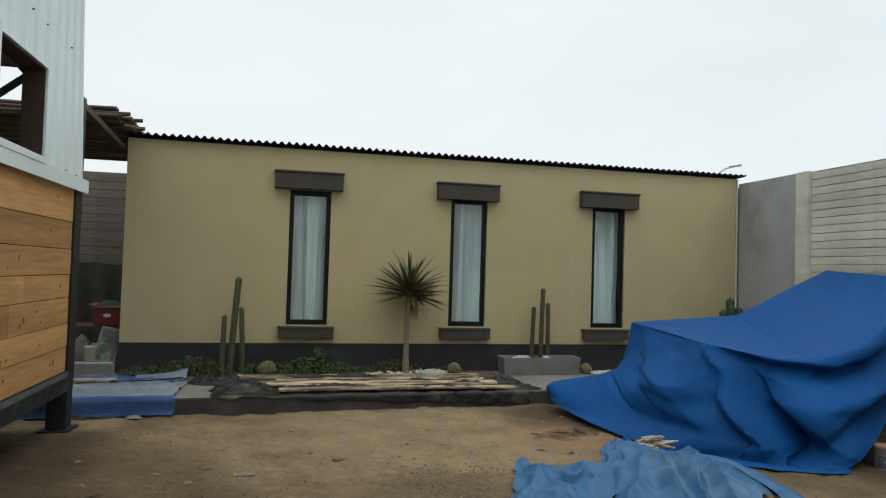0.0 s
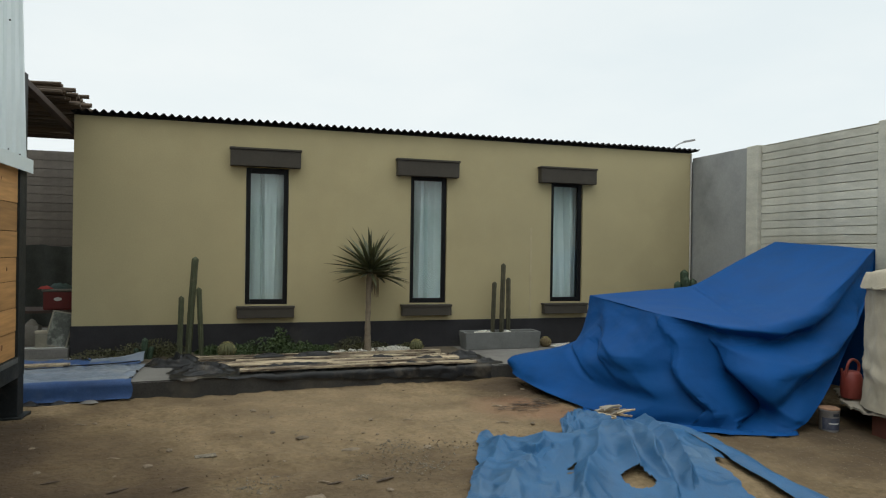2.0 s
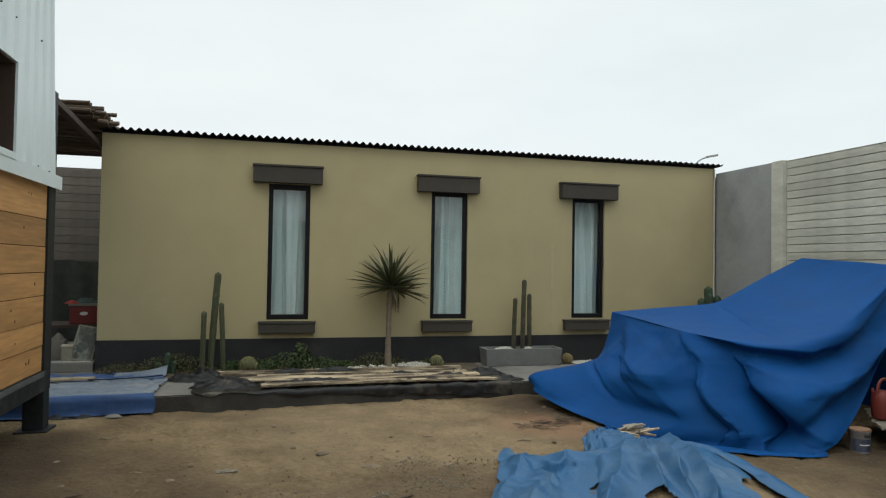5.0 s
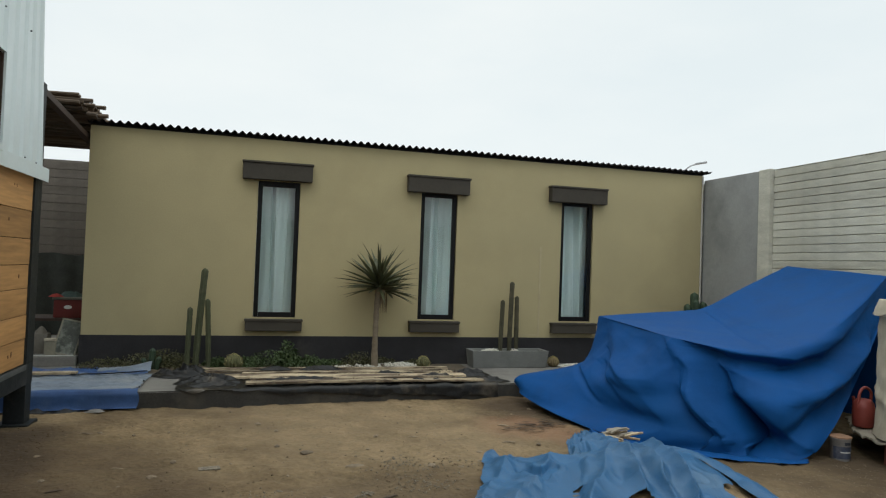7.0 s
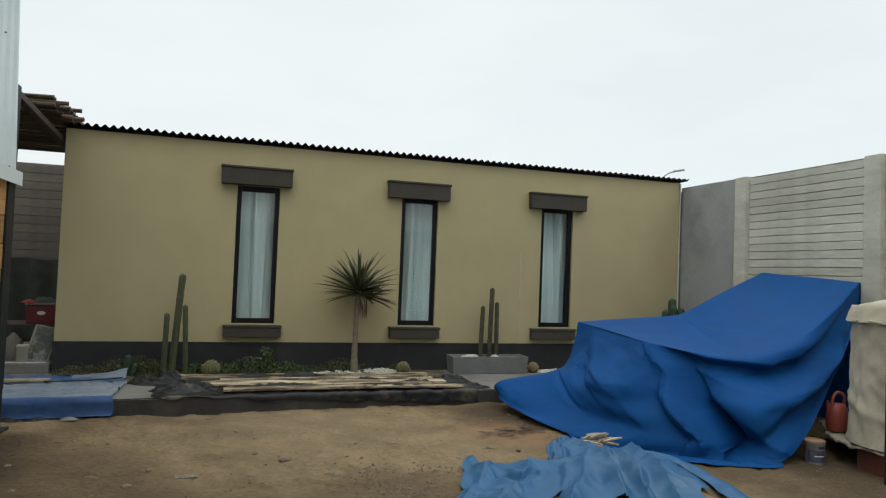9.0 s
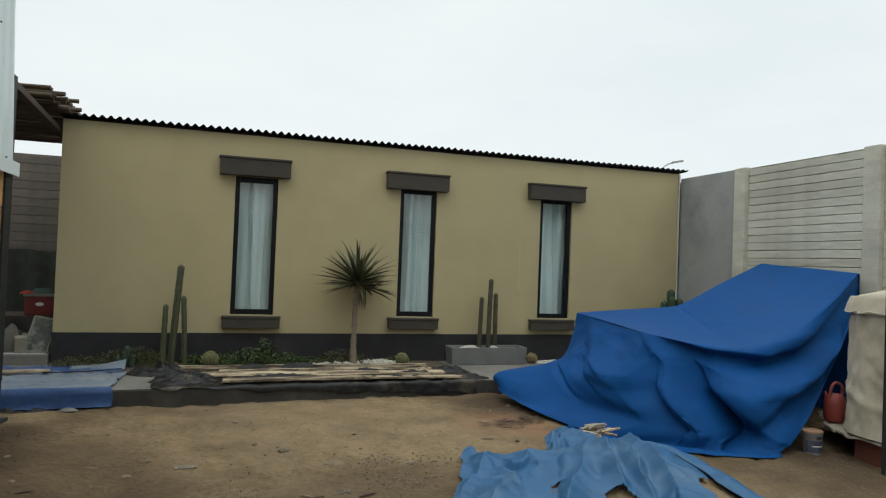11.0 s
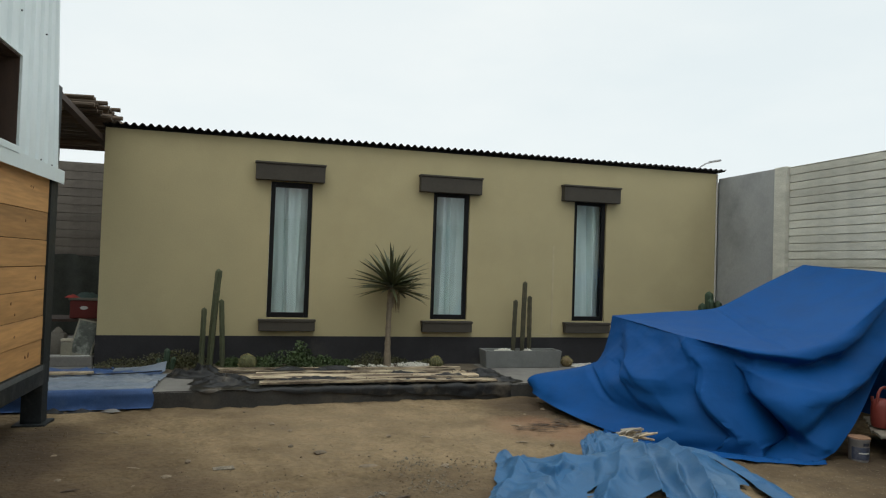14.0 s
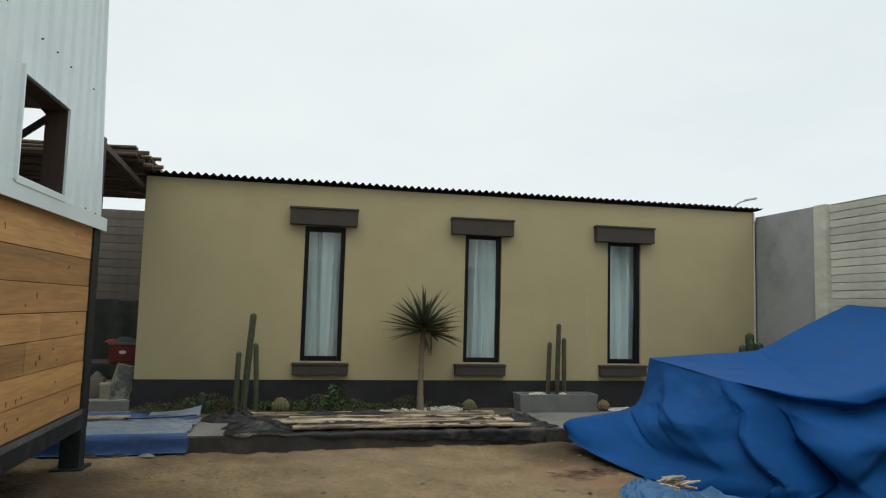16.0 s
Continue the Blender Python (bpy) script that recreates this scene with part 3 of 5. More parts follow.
# boards below the sheet
levels = [0.572, 0.81, 1.03, 1.28, 1.50, 1.74, 2.0, 2.34]
rows = list(zip(levels, levels[1:]))
rng = random.Random(4)
for r, (za, zb) in enumerate(rows):
    cuts = [-9.6, -6.6 + 0.5 * (r % 2), -5.1 + rng.uniform(-0.3, 0.3), -3.95 + rng.uniform(-0.45, 0.45), -2.515]
    if r not in (2, 3):
        cuts.pop(3)
    if r % 2:
        cuts.pop(2)
    for c in range(len(cuts) - 1):
        proud = rng.uniform(-0.003, 0.003)
        part("board", box(SX - 0.012, SX + 0.012 + proud, cuts[c] + 0.0015, cuts[c + 1] - 0.0015, za + 0.0025, zb - 0.0025, 0.005), M_PINE, shed)
knot_meshes = []
for k in range(4):
    bm = bmesh.new()
    n = 14
    rim = []
    for i in range(n):
        a = 2 * math.pi * i / n
        r = 1 + 0.45 * fbm(math.cos(a) * 1.2 + k * 5, math.sin(a) * 1.2, 3.0)
        rim.append(bm.verts.new((0, 0.011 * r * math.cos(a), 0.026 * r * math.sin(a))))
    f = bm.faces.new(rim)
    top = bmesh.ops.extrude_face_region(bm, geom=[f])["geom"]
    for v in top:
        if isinstance(v, bmesh.types.BMVert):
            v.co = Vector((0.004, v.co.y * 0.8, v.co.z * 0.85))
    bmesh.ops.recalc_face_normals(bm, faces=bm.faces[:])
    knot_meshes.append(mesh_of("knot", bm, M_KNOT))
for y, z, n in ((-4.06, 0.86, 4), (-4.07, 0.69, 3), (-3.3, 0.86, 3), (-3.56, 1.09, 2), (-4.4, 1.14, 2), (-4.75, 0.68, 5), (-3.37, 1.14, 2), (-3.0, 0.66, 2), (-4.9, 1.4, 2), (-3.9, 1.62, 2), (-3.2, 1.86, 1),
                (-4.5, 2.15, 2), (-3.1, 2.2, 2), (-5.5, 1.1, 3), (-5.9, 1.7, 2), (-2.8, 1.4, 1)):
    for _ in range(n):
        ky, kz = y + rng.uniform(-0.16, 0.16), z + rng.uniform(-0.06, 0.06)
        if any(abs(kz - q) < 0.03 for q in levels):
            continue
        ob = new("knot", rng.choice(knot_meshes))
        ob.parent = shed
        ob.location = (SX + 0.0125, ky, kz)
        ob.rotation_euler = (radians(rng.uniform(-25, 25)), 0, 0)
        ob.scale = (1, rng.uniform(0.5, 1.3), rng.uniform(0.35, 1.1))
part("corner_post", box(SX - 0.15, SX + 0.03, -2.51, -2.31, 0.572, 3.25, 0.004), M_STEEL, shed, "black steel corner post")
part("bottom_beam", box(SX - 0.06, SX + 0.03, -9.6, -2.31, 0.375, 0.57, 0.006), M_STEEL, shed, "dark steel floor beam")
part("beam_ledge", box(SX + 0.031, SX + 0.036, -9.6, -2.52, 0.52, 0.568, 0.001), M_LEDGE, shed)
part("rear_beam", box(-7.0, SX - 0.061, -2.41, -2.31, 0.385, 0.565, 0.006), M_STEEL, shed)
leg = part("leg", box(SX - 0.15, SX + 0.028, -2.49, -2.32, 0.012, 0.374, 0.005), M_STEEL, shed, "short black steel leg")
part("base_plate", box(SX - 0.20, SX + 0.08, -2.56, -2.26, -0.02, 0.011, 0.003), M_STEEL, leg)
part("leg", box(SX - 0.15, SX + 0.028, -6.9, -6.73, -0.02, 0.374, 0.005), M_STEEL, shed)
part("leg", box(-7.0, -6.85, -2.49, -2.32, -0.02, 0.384, 0.005), M_STEEL, shed)
part("floor_deck", box(-7.0, SX - 0.07, -9.6, -2.52, 0.575, 0.60), M_BROWN, shed)
part("rear_wall", box(-7.0, SX - 0.152, -2.41, -2.36, 0.61, 2.60), M_BROWN, shed, "dark brown timber lining")
part("rear_post", box(-4.735, SX - 0.152, -2.41, -2.34, 2.605, 5.1), M_BROWN, shed, "wide dark brown corner board")
part("header", box(-7.0, -4.737, -2.41, -2.34, 3.50, 3.72), M_BROWN, shed)
part("upper_rear_wall", box(-7.0, -4.737, -2.40, -2.35, 3.722, 5.1), M_BROWN, shed)
brace = box(-0.03, 0.03, -0.02, 0.02, 0, 1.0, 0.003)
brace.transform(Matrix.Translation((-4.70, -2.44, 3.42)) @ pose(0, 0, 0, 0, -130, 0))
part("brace", brace, M_STEEL, shed, "diagonal steel brace")
gus = bmesh.new()
v = [gus.verts.new(c) for c in ((-4.735, -2.37, 3.50), (-4.84, -2.37, 3.50), (-4.735, -2.37, 3.38))]
gus.faces.new(v)
bmesh.ops.solidify(gus, geom=gus.faces[:], thickness=0.03)
part("gusset", gus, M_BROWN, shed)
# unseen panels added to block light, so the earth under the shed darkens
part("skirting", box(-7.05, -7.0, -9.6, -3.2, 0.0, 0.58), M_BROWN, shed)
part("skirting", box(-6.99, SX - 0.07, -9.6, -9.55, 0.0, 0.58), M_BROWN, shed)
part("shed_roof", box(-7.1, SX + 0.02, -9.6, -2.9, 5.2, 5.3), M_SHEET, shed)
part("far_wall", box(-7.05, -7.0, -9.6, -4.2, 0.6, 5.2), M_BROWN, shed)
part("near_wall", box(-7.0, SX - 0.07, -9.6, -9.55, 0.6, 5.2), M_BROWN, shed)

# ---- cane pergola beside the house ----
pergola = thing("pergola", "cane-roofed pergola on dark beams beside the house", "pergola")
bm = box(-0.04, 0.04, 0, 2.25, -0.035, 0.035, 0.004)
bm.transform(pose(-4.41, -1.78, 3.29, -4.2, 0, 0))
part("edge_beam", bm, M_BROWN, pergola, "slim dark brown edge beam")
bm = box(-8.2, -4.36, 2.10, 2.18, 3.282, 3.335, 0.004)
part("back_beam", bm, M_BROWN, pergola)
for x in (-6.2, -8.1):
    part("beam", box(x - 0.04, x + 0.04, -0.9, 2.09, 3.14, 3.22, 0.004), M_BROWN, pergola)
for x, y in ((-8.1, -0.8), (-8.1, 2.14), (-6.2, 2.14)):
    part("post", box(x - 0.04, x + 0.04, y - 0.04, y + 0.04, 0.17, 3.281 if y > 0 else 3.139, 0.004), M_STEEL, pergola)
rng = random.Random(11)
cane_meshes = []
for k in range(4):
    pts = along([(0, 0, 0), (1.3, rng.uniform(-0.02, 0.02), rng.uniform(-0.02, 0.02)), (2.7, rng.uniform(-0.02, 0.02), rng.uniform(-0.02, 0.02)), (4.1, 0, 0)], 12)
    rad = [0.024 + 0.004 * math.sin(i * 2.1 + k) for i in range(13)]
    me = mesh_of("cane", tube(pts, rad, 7), M_CANE)
    smooth(me, 50)
    cane_meshes.append(me)
for layer in range(3):
    n = 46
    for i in range(n):
        y = -0.86 + 2.95 * i / n + rng.uniform(-0.012, 0.012)
        if layer == 2 and rng.random() < 0.55:
            continue
        ob = new("cane", rng.choice(cane_meshes))
        ob.parent = pergola
        z = 3.395 - 0.019 * (y + 0.86) + layer * 0.045 + rng.uniform(-0.008, 0.008)
        end = -4.285 + rng.uniform(-0.08, 0.06) + (0.14 if layer else 0.06) * rng.random()
        ob.matrix_basis = pose(end - 4.1, y, z, rng.uniform(0, 360), rng.uniform(-0.4, 0.4), rng.uniform(-0.8, 0.8))


# ---- big blue tarp over a machine ----
BACK = along([(2.0, -2.0, 1.07), (2.7, -1.98, 1.12), (3.3, -1.98, 1.16), (3.62, -1.98, 1.22), (4.2, -2.0, 1.50), (4.86, -2.02, 1.80)], 160)
FRONT = along([(1.76, -3.88, 1.01), (2.08, -4.21, 0.95), (2.62, -4.27, 0.94), (3.32, -4.13, 1.07), (4.07, -3.90, 1.37), (4.77, -3.61, 1.70)], 160)
NOSE = along([(2.0, -2.0, 1.07), (1.93, -2.65, 1.045), (1.85, -3.25, 1.02), (1.76, -3.88, 1.01)], 80)
EDGE = NOSE[:-1] + FRONT
EN = len(EDGE) - 1
MID = along([(1.80, -2.02, 0.52), (1.64, -2.5, 0.60), (1.60, -3.10, 0.59), (1.62, -3.86, 0.60), (1.98, -4.20, 0.54), (2.55, -4.37, 0.54), (3.24, -4.27, 0.685),
             (4.01, -3.97, 1.04), (4.62, -3.68, 1.42), (4.78, -3.60, 1.685)], EN)
LIP = along([(1.00, -1.86, 0.30), (1.06, -2.35, 0.25), (1.17, -2.95, 0.16), (1.27, -3.64, 0.18), (1.505, -4.13, 0.156), (1.92, -4.46, 0.156), (2.43, -4.69, 0.18),
             (2.94, -4.61, 0.38), (3.7, -4.18, 0.70), (4.3, -3.87, 1.08), (4.66, -3.68, 1.42), (4.79, -3.59, 1.67)], EN)
HEM = along([(1.06, -1.80, 0.12), (0.93, -2.1, 0.13), (0.97, -2.6, 0.08), (1.05, -3.1, 0.05), (1.2, -3.6, 0.025), (1.5, -4.05, 0.012), (1.95, -4.42, 0.012), (2.5, -4.70, 0.012),
             (2.95, -4.62, 0.22), (3.6, -4.28, 0.60), (4.25, -3.92, 1.02), (4.64, -3.69, 1.40), (4.79, -3.585, 1.66)], EN)


def fall(a, b, c, d, v):
    """From a at 0 by b at 0.42 and c at 0.82 to d at 1, smoothly."""
    k = (0.0, 0.42, 0.82, 1.0)
    pts = (a, b, c, d)
    seg = 0 if v < k[1] else 1 if v < k[2] else 2
    u = (v - k[seg]) / (k[seg + 1] - k[seg])
    p0, p1, p2, p3 = pts[max(0, seg - 1)], pts[seg], pts[seg + 1], pts[min(3, seg + 2)]
    return 0.5 * (2 * p1 + (p2 - p0) * u + (2 * p0 - 5 * p1 + 4 * p2 - p3) * u * u + (3 * p1 - p0 - 3 * p2 + p3) * u ** 3)


def crease(x, c, w):
    return max(0.0, 1 - abs(x - c) / w)


def bell(x, c, w):
    return math.exp(-((x - c) / w) ** 2)


def fold(q, line, a0, a1, w_left, w_right):
    """Height of a fold along a line at the place q: a0 at its start, a1 at its end, with its own reach on either side."""
    best = (9.0, 0.0, 1.0)
    n = len(line) - 1
    for i in range(n):
        (ax, ay), (bx, by) = line[i], line[i + 1]
        dx, dy = bx - ax, by - ay
        m = dx * dx + dy * dy
        t = min(1.0, max(0.0, ((q[0] - ax) * dx + (q[1] - ay) * dy) / m))
        ox, oy = q[0] - ax - dx * t, q[1] - ay - dy * t
        r = math.hypot(ox, oy)
        if r < best[0]:
            best = (r, (i + t) / n, dx * oy - dy * ox)
    w = w_left if best[2] > 0 else w_right
    h = max(0.0, 1 - best[0] / w)
    a = a0 + (a1 - a0) * best[1]
    return a * (h * h * (3 - 2 * h) if a < 0 else h * (0.5 + 0.5 * h))


# folds of the hanging front: line across and up, height at start and end, reach to the left and right of the line
FOLDS = [
    # ridge dropping from the pinched corner, dark pleat beside it, hollow on its other side
    ([(-0.97, 1.00), (-0.84, 0.66), (-0.72, 0.34), (-0.64, 0.14)], 0.04, 0.15, 0.05, 0.16),
    ([(-0.91, 0.96), (-0.74, 0.64), (-0.58, 0.36), (-0.48, 0.16)], -0.20, -0.40, 0.34, 0.08),
    ([(-1.08, 0.82), (-1.02, 0.52), (-0.92, 0.22)], -0.03, -0.20, 0.14, 0.34),
    # hollow under the rolled edge and the swag below it
    ([(-0.86, 0.93), (-0.44, 0.83), (-0.05, 0.77), (0.31, 0.83), (0.60, 1.05), (0.82, 1.38)], -0.17, -0.07, 0.10, 0.14),
    ([(-0.88, 0.90), (-0.43, 0.67), (-0.14, 0.60), (0.14, 0.59), (0.42, 0.68), (0.66, 0.93), (0.86, 1.28)], 0.03, 0.05, 0.08, 0.28),
    # long pleat from the corner to the ground
    ([(-0.86, 0.88), (-0.46, 0.48), (-0.20, 0.28), (0.05, 0.12)], 0.05, 0.11, 0.26, 0.08),
    ([(-0.56, 0.44), (-0.36, 0.27), (-0.12, 0.12)], -0.06, -0.14, 0.11, 0.18),
    ([(-0.10, 0.45), (0.12, 0.38), (0.36, 0.50)], -0.05, -0.04, 0.14, 0.16),
    # swag and kink on the nose
    ([(-1.70, 0.68), (-1.42, 0.575), (-1.18, 0.60), (-1.04, 0.76)], 0.05, 0.03, 0.28, 0.07),
    ([(-1.62, 0.46), (-1.34, 0.44), (-1.06, 0.50)], -0.04, -0.06, 0.10, 0.18),
    ([(-2.25, 0.50), (-2.06, 0.39), (-1.94, 0.26)], -0.06, -0.02, 0.05, 0.05),
    ([(-1.90, 0.56), (-1.74, 0.47), (-1.66, 0.36)], -0.05, -0.02, 0.09, 0.12),
    ([(-2.0, 1.0), (-1.88, 0.74), (-1.84, 0.54)], -0.02, -0.04, 0.18, 0.16),
    ([(-1.40, 0.98), (-1.36, 0.80), (-1.32, 0.66)], -0.01, -0.05, 0.20, 0.18),
    ([(0.42, 0.30), (0.54, 0.66), (0.70, 1.05)], 0.03, 0.03, 0.08, 0.10),
    ([(0.52, 0.36), (0.64, 0.70), (0.80, 1.10)], -0.05, -0.04, 0.10, 0.08),
]


def tarp_main():
    bm = bmesh.new()

    def top(u, v):
        i = int(round(u * 160))
        p = BACK[i].lerp(FRONT[i], v)
        p.z += -0.05 * math.sin(math.pi * v) * math.sin(math.pi * u) + 0.010 * fbm(p.x * 1.6, p.y * 1.6, 1.0, 2) * math.sin(math.pi * v)
        p.z += 0.018 * bell(u, 0.50 + 0.06 * v, 0.05) * math.sin(math.pi * v) - 0.02 * bell(u, 0.60, 0.05) * math.sin(math.pi * v)
        p.z -= 0.045 * crease(u, 0.57 - 0.16 * v, 0.055) * (1 - 0.5 * v) * min(1.0, v * 5)
        return p
    sheet(top, 160, 40, bm=bm)

    def skirt(u, v):
        i = min(EN, int(round(u * EN)))
        a, c = EDGE[i], HEM[i]
        p = fall(a, MID[i], LIP[i], c, v)
        d = Vector((c.x - a.x, c.y - a.y, 0))
        d = d.normalized() if d.length > 1e-3 else Vector((0, -1, 0))
        k = min(1.0, v * 7) * min(1.0, (1 - u) * 4) * (1 - 0.8 * v ** 5)
        right = min(1.0, max(0.0, (u - 0.41) / 0.10))
        free = min(1.0, max(0.0, (u - 0.13) / 0.12)) * min(1.0, max(0.0, (0.80 - u) / 0.22))
        q = (0.727 * (p.x + 2.2) - 0.687 * (p.y + 9.54) - 0.13 * free * min(1.0, v * 4), p.z)
        wob = (q[0] + 0.014 * fbm(q[0] * 4, q[1] * 4, 6.0, 2), q[1] + 0.014 * fbm(q[0] * 4, q[1] * 4, 16.0, 2))
        s = sum(fold(wob, *f) for f in FOLDS)
        # the cloth bellies out and tucks in again towards the ground
        nose = bell(u, 0.30, 0.09)
        s += free * ((0.10 + 0.13 * right + 0.09 * nose) * bell(v, 0.46, 0.2) - (0.17 + 0.04 * right + 0.08 * nose) * bell(v, 0.82, 0.15))
        s += 0.016 * (0.5 - 2 * abs(fbm(q[0] * 2.2 + q[1], q[1] * 2.6 - q[0], 2.0, 1))) + 0.007 * (0.5 - 2 * abs(fbm(q[0] * 5 - q[1] * 2, q[1] * 6 + q[0] * 2, 5.0, 1)))
        s += 0.02 * fbm(q[0] * 1.5, q[1] * 1.5, 7.0, 2)
        p = p + d * (s * k + 0.075 * right * min(1.0, (1 - u) * 4) * math.sin(math.pi * min(1.0, v / 0.22)) ** 0.65)
        p.z += 0.035 * k * fbm(u * 9, v * 3, 12.0, 2) * math.sin(math.pi * v)
        p.z = max(p.z, 0.012)
        return p
    sheet(skirt, EN, 100, bm=bm)
    bmesh.ops.remove_doubles(bm, verts=bm.verts[:], dist=0.003)
    bmesh.ops.recalc_face_normals(bm, faces=bm.faces[:])
    return bm


def tarp_hem():
    def lip(u, v):
        f = 0.31 + u * 0.29
        b = HEM[int(round(f * EN))]
        d = (Vector((b.x, b.y, 0)) - Vector((2.9, -2.6, 0))).normalized()
        w = 0.02 + 0.10 * math.sin(math.pi * u) ** 0.5 * (0.8 + 0.5 * fbm(u * 9, 1.0))
        z = 0.014 + 0.03 * math.sin(math.pi * v) * (0.7 + 0.6 * fbm(u * 14, v * 2, 3.0))
        return Vector((b.x, b.y, 0)) + d * w * (v * 1.4 + 0.15) + Vector((0, 0, max(0.012, z)))
    return sheet(lip, 110, 10)


def tarp_rear():
    bm = bmesh.new()

    def far(u, v):
        p = BACK[int(round(u * 160))]
        return Vector((p.x, p.y + 0.15 * v, (p.z - 0.004) * (1 - v) + 0.18 * v))
    sheet(far, 160, 6, bm=bm)

    def inner(u, v):
        p = FRONT[int(round((0.62 + u * 0.38) * 160))]
        return Vector((p.x - 0.35 * v * u, p.y + 0.30 + 0.10 * v + 0.05 * math.sin(u * 14) * v, (p.z - 0.08) * (1 - v) + 0.02 * v))
    sheet(inner, 80, 14, bm=bm)

    def end(u, v):
        p = BACK[160].lerp(FRONT[160], u)
        return Vector((p.x + 0.02 + 0.03 * math.sin(u * 9) * v, p.y, (p.z - 0.004) * (1 - v) + 0.02 * v))
    sheet(end, 20, 8, bm=bm)
    return bm


tarp = thing("blue_tarpaulin", "bright blue tarpaulin draped in folds over a bulky machine", "tarpaulin")
part("cover", tarp_main(), M_TARP, tarp, soft=100)
part("hem_fold", tarp_hem(), M_TARP, tarp, "loose hem lying on the earth", soft=80)
part("rear_drape", tarp_rear(), M_TARP, tarp, soft=80)


# ---- faded tarp over a heap of sand ----
def heap_z(x, y):
    return 0.20 * math.exp(-((x - 0.78) / 0.72) ** 2 - ((y + 4.92) / 0.75) ** 2) + 0.008 * fbm(x * 2, y * 2)



def sand_heap():
    def f(u, v):
        x, y = -0.9 + 3.2 * u, -7.0 + 3.3 * v
        rim = max(abs(u - 0.5), abs(v - 0.5)) * 2
        return Vector((x, y, heap_z(x, y) - 0.014 - 0.08 * max(0.0, rim - 0.6) / 0.4 + 0.01 * fbm(x * 5, y * 5, 2.0)))
    return sheet(f, 64, 64)


solid("sand_mound", sand_heap(), M_SAND, "low mound of damp sand under a torn tarp", "sand mound", soft=60)


TUCKS = [
    ([(0.83, -4.79), (0.72, -5.23), (0.61, -5.6), (0.51, -5.83)], 0.058, 0.140, 0.063, 0.123),
    ([(1.0, -4.75), (0.94, -5.14), (0.82, -5.53), (0.71, -5.74)], 0.078, 0.120, 0.054, 0.114),
    ([(0.74, -4.77), (0.56, -5.19), (0.47, -5.5)], 0.058, 0.120, 0.054, 0.133),
    ([(0.60, -4.74), (0.24, -5.25), (-0.08, -5.67)], 0.039, 0.100, 0.144, 0.095),
    ([(0.18, -4.60), (-0.18, -5.07), (-0.51, -5.44)], 0.052, 0.072, 0.144, 0.190),
    ([(-0.24, -4.42), (-0.20, -4.81), (-0.11, -5.14)], 0.037, 0.022, 0.045, 0.085),
    ([(-0.18, -4.54), (-0.54, -5.05), (-0.71, -5.43)], 0.045, 0.043, 0.081, 0.133),
    ([(-0.15, -4.75), (-0.06, -4.93), (0.06, -4.82)], -0.120, -0.160, 0.072, 0.076),
    ([(0.30, -4.80), (0.10, -5.10), (-0.15, -5.60)], -0.045, -0.096, 0.090, 0.095),
    ([(0.62, -5.0), (0.60, -5.4), (0.55, -5.9)], -0.045, -0.080, 0.090, 0.095),
]


def crumple(x, y):
    """Tucks that run down from the crest of the mound, and shallow facets in the stiff sheet."""
    q = (x + 0.03 * fbm(x * 3, y * 3, 5.0, 2), y + 0.03 * fbm(x * 3, y * 3, 15.0, 2))
    z = sum(fold(q, *f) for f in TUCKS)
    flat = min(1.0, max(0.0, 0.45 - x) / 0.5)
    lee = y + 0.55 * x
    z += 0.02 * (1 - flat) * (0.5 - 2 * abs(fbm(x * 3.4, lee * 0.8, 23.0, 1)))
    z += (0.03 + 0.02 * flat) * (0.5 - 2 * abs(fbm(x * 2.1 - y * 1.1, y * 1.7 + x, 8.0, 1)))
    z += (0.014 + 0.016 * flat) * (0.5 - 2 * abs(fbm(x * 5.5 + y * 2.0, y * 4.2 - x * 1.4, 17.0, 1)))
    return z


def torn_tarp():
    back = along([(-0.21, -4.10, 0), (-0.08, -4.26, 0), (0.05, -4.52, 0), (0.26, -4.66, 0), (0.58, -4.66, 0), (0.93, -4.64, 0), (1.18, -4.72, 0), (1.38, -4.72, 0)], 240)
    near = along([(-1.45, -7.0, 0), (-0.5, -7.0, 0), (0.3, -7.0, 0), (1.02, -6.9, 0)], 240)
    bm = bmesh.new()

    def place(u, v):
        i = int(round(u * 240))
        p = near[i].lerp(back[i], v)
        p.x -= 0.20 * math.sin(math.pi * min(1.0, v / 0.74)) * max(0.0, 2 * u - 1.0) ** 2
        p.x += 0.05 * fbm(u * 2, v * 9, 6.0) * (abs(u - 0.5) * 2) ** 6
        p.y += 0.07 * fbm(u * 14, 1.0) * v ** 6
        return p

    def f(u, v):
        p = place(u, v)
        rim = 1 - 0.6 * max(0.0, abs(u - 0.5) * 2 - 0.85) / 0.15
        p.z = max(0.012, heap_z(p.x, p.y) + 0.022 + max(-0.014, crumple(p.x, p.y)) * rim * (1 - 0.85 * bell(p.x, 0.37, 0.26) * bell(p.y, -5.6, 0.26)))
        return p

    def keep(u, v):
        p = place(u, v)
        n = 0.6 * fbm(u * 7, v * 7, 2.0)
        for cx, cy, rx, ry in ((0.37, -5.60, 0.10, 0.13), (1.16, -5.56, 0.08, 0.16), (0.07, -5.25, 0.04, 0.022), (0.02, -5.31, 0.022, 0.014)):
            if ((p.x - cx) / rx) ** 2 + ((p.y - cy) / ry) ** 2 < 1 + n:
                return False
        return True
    sheet(f, 240, 220, keep, bm=bm)
    return bm


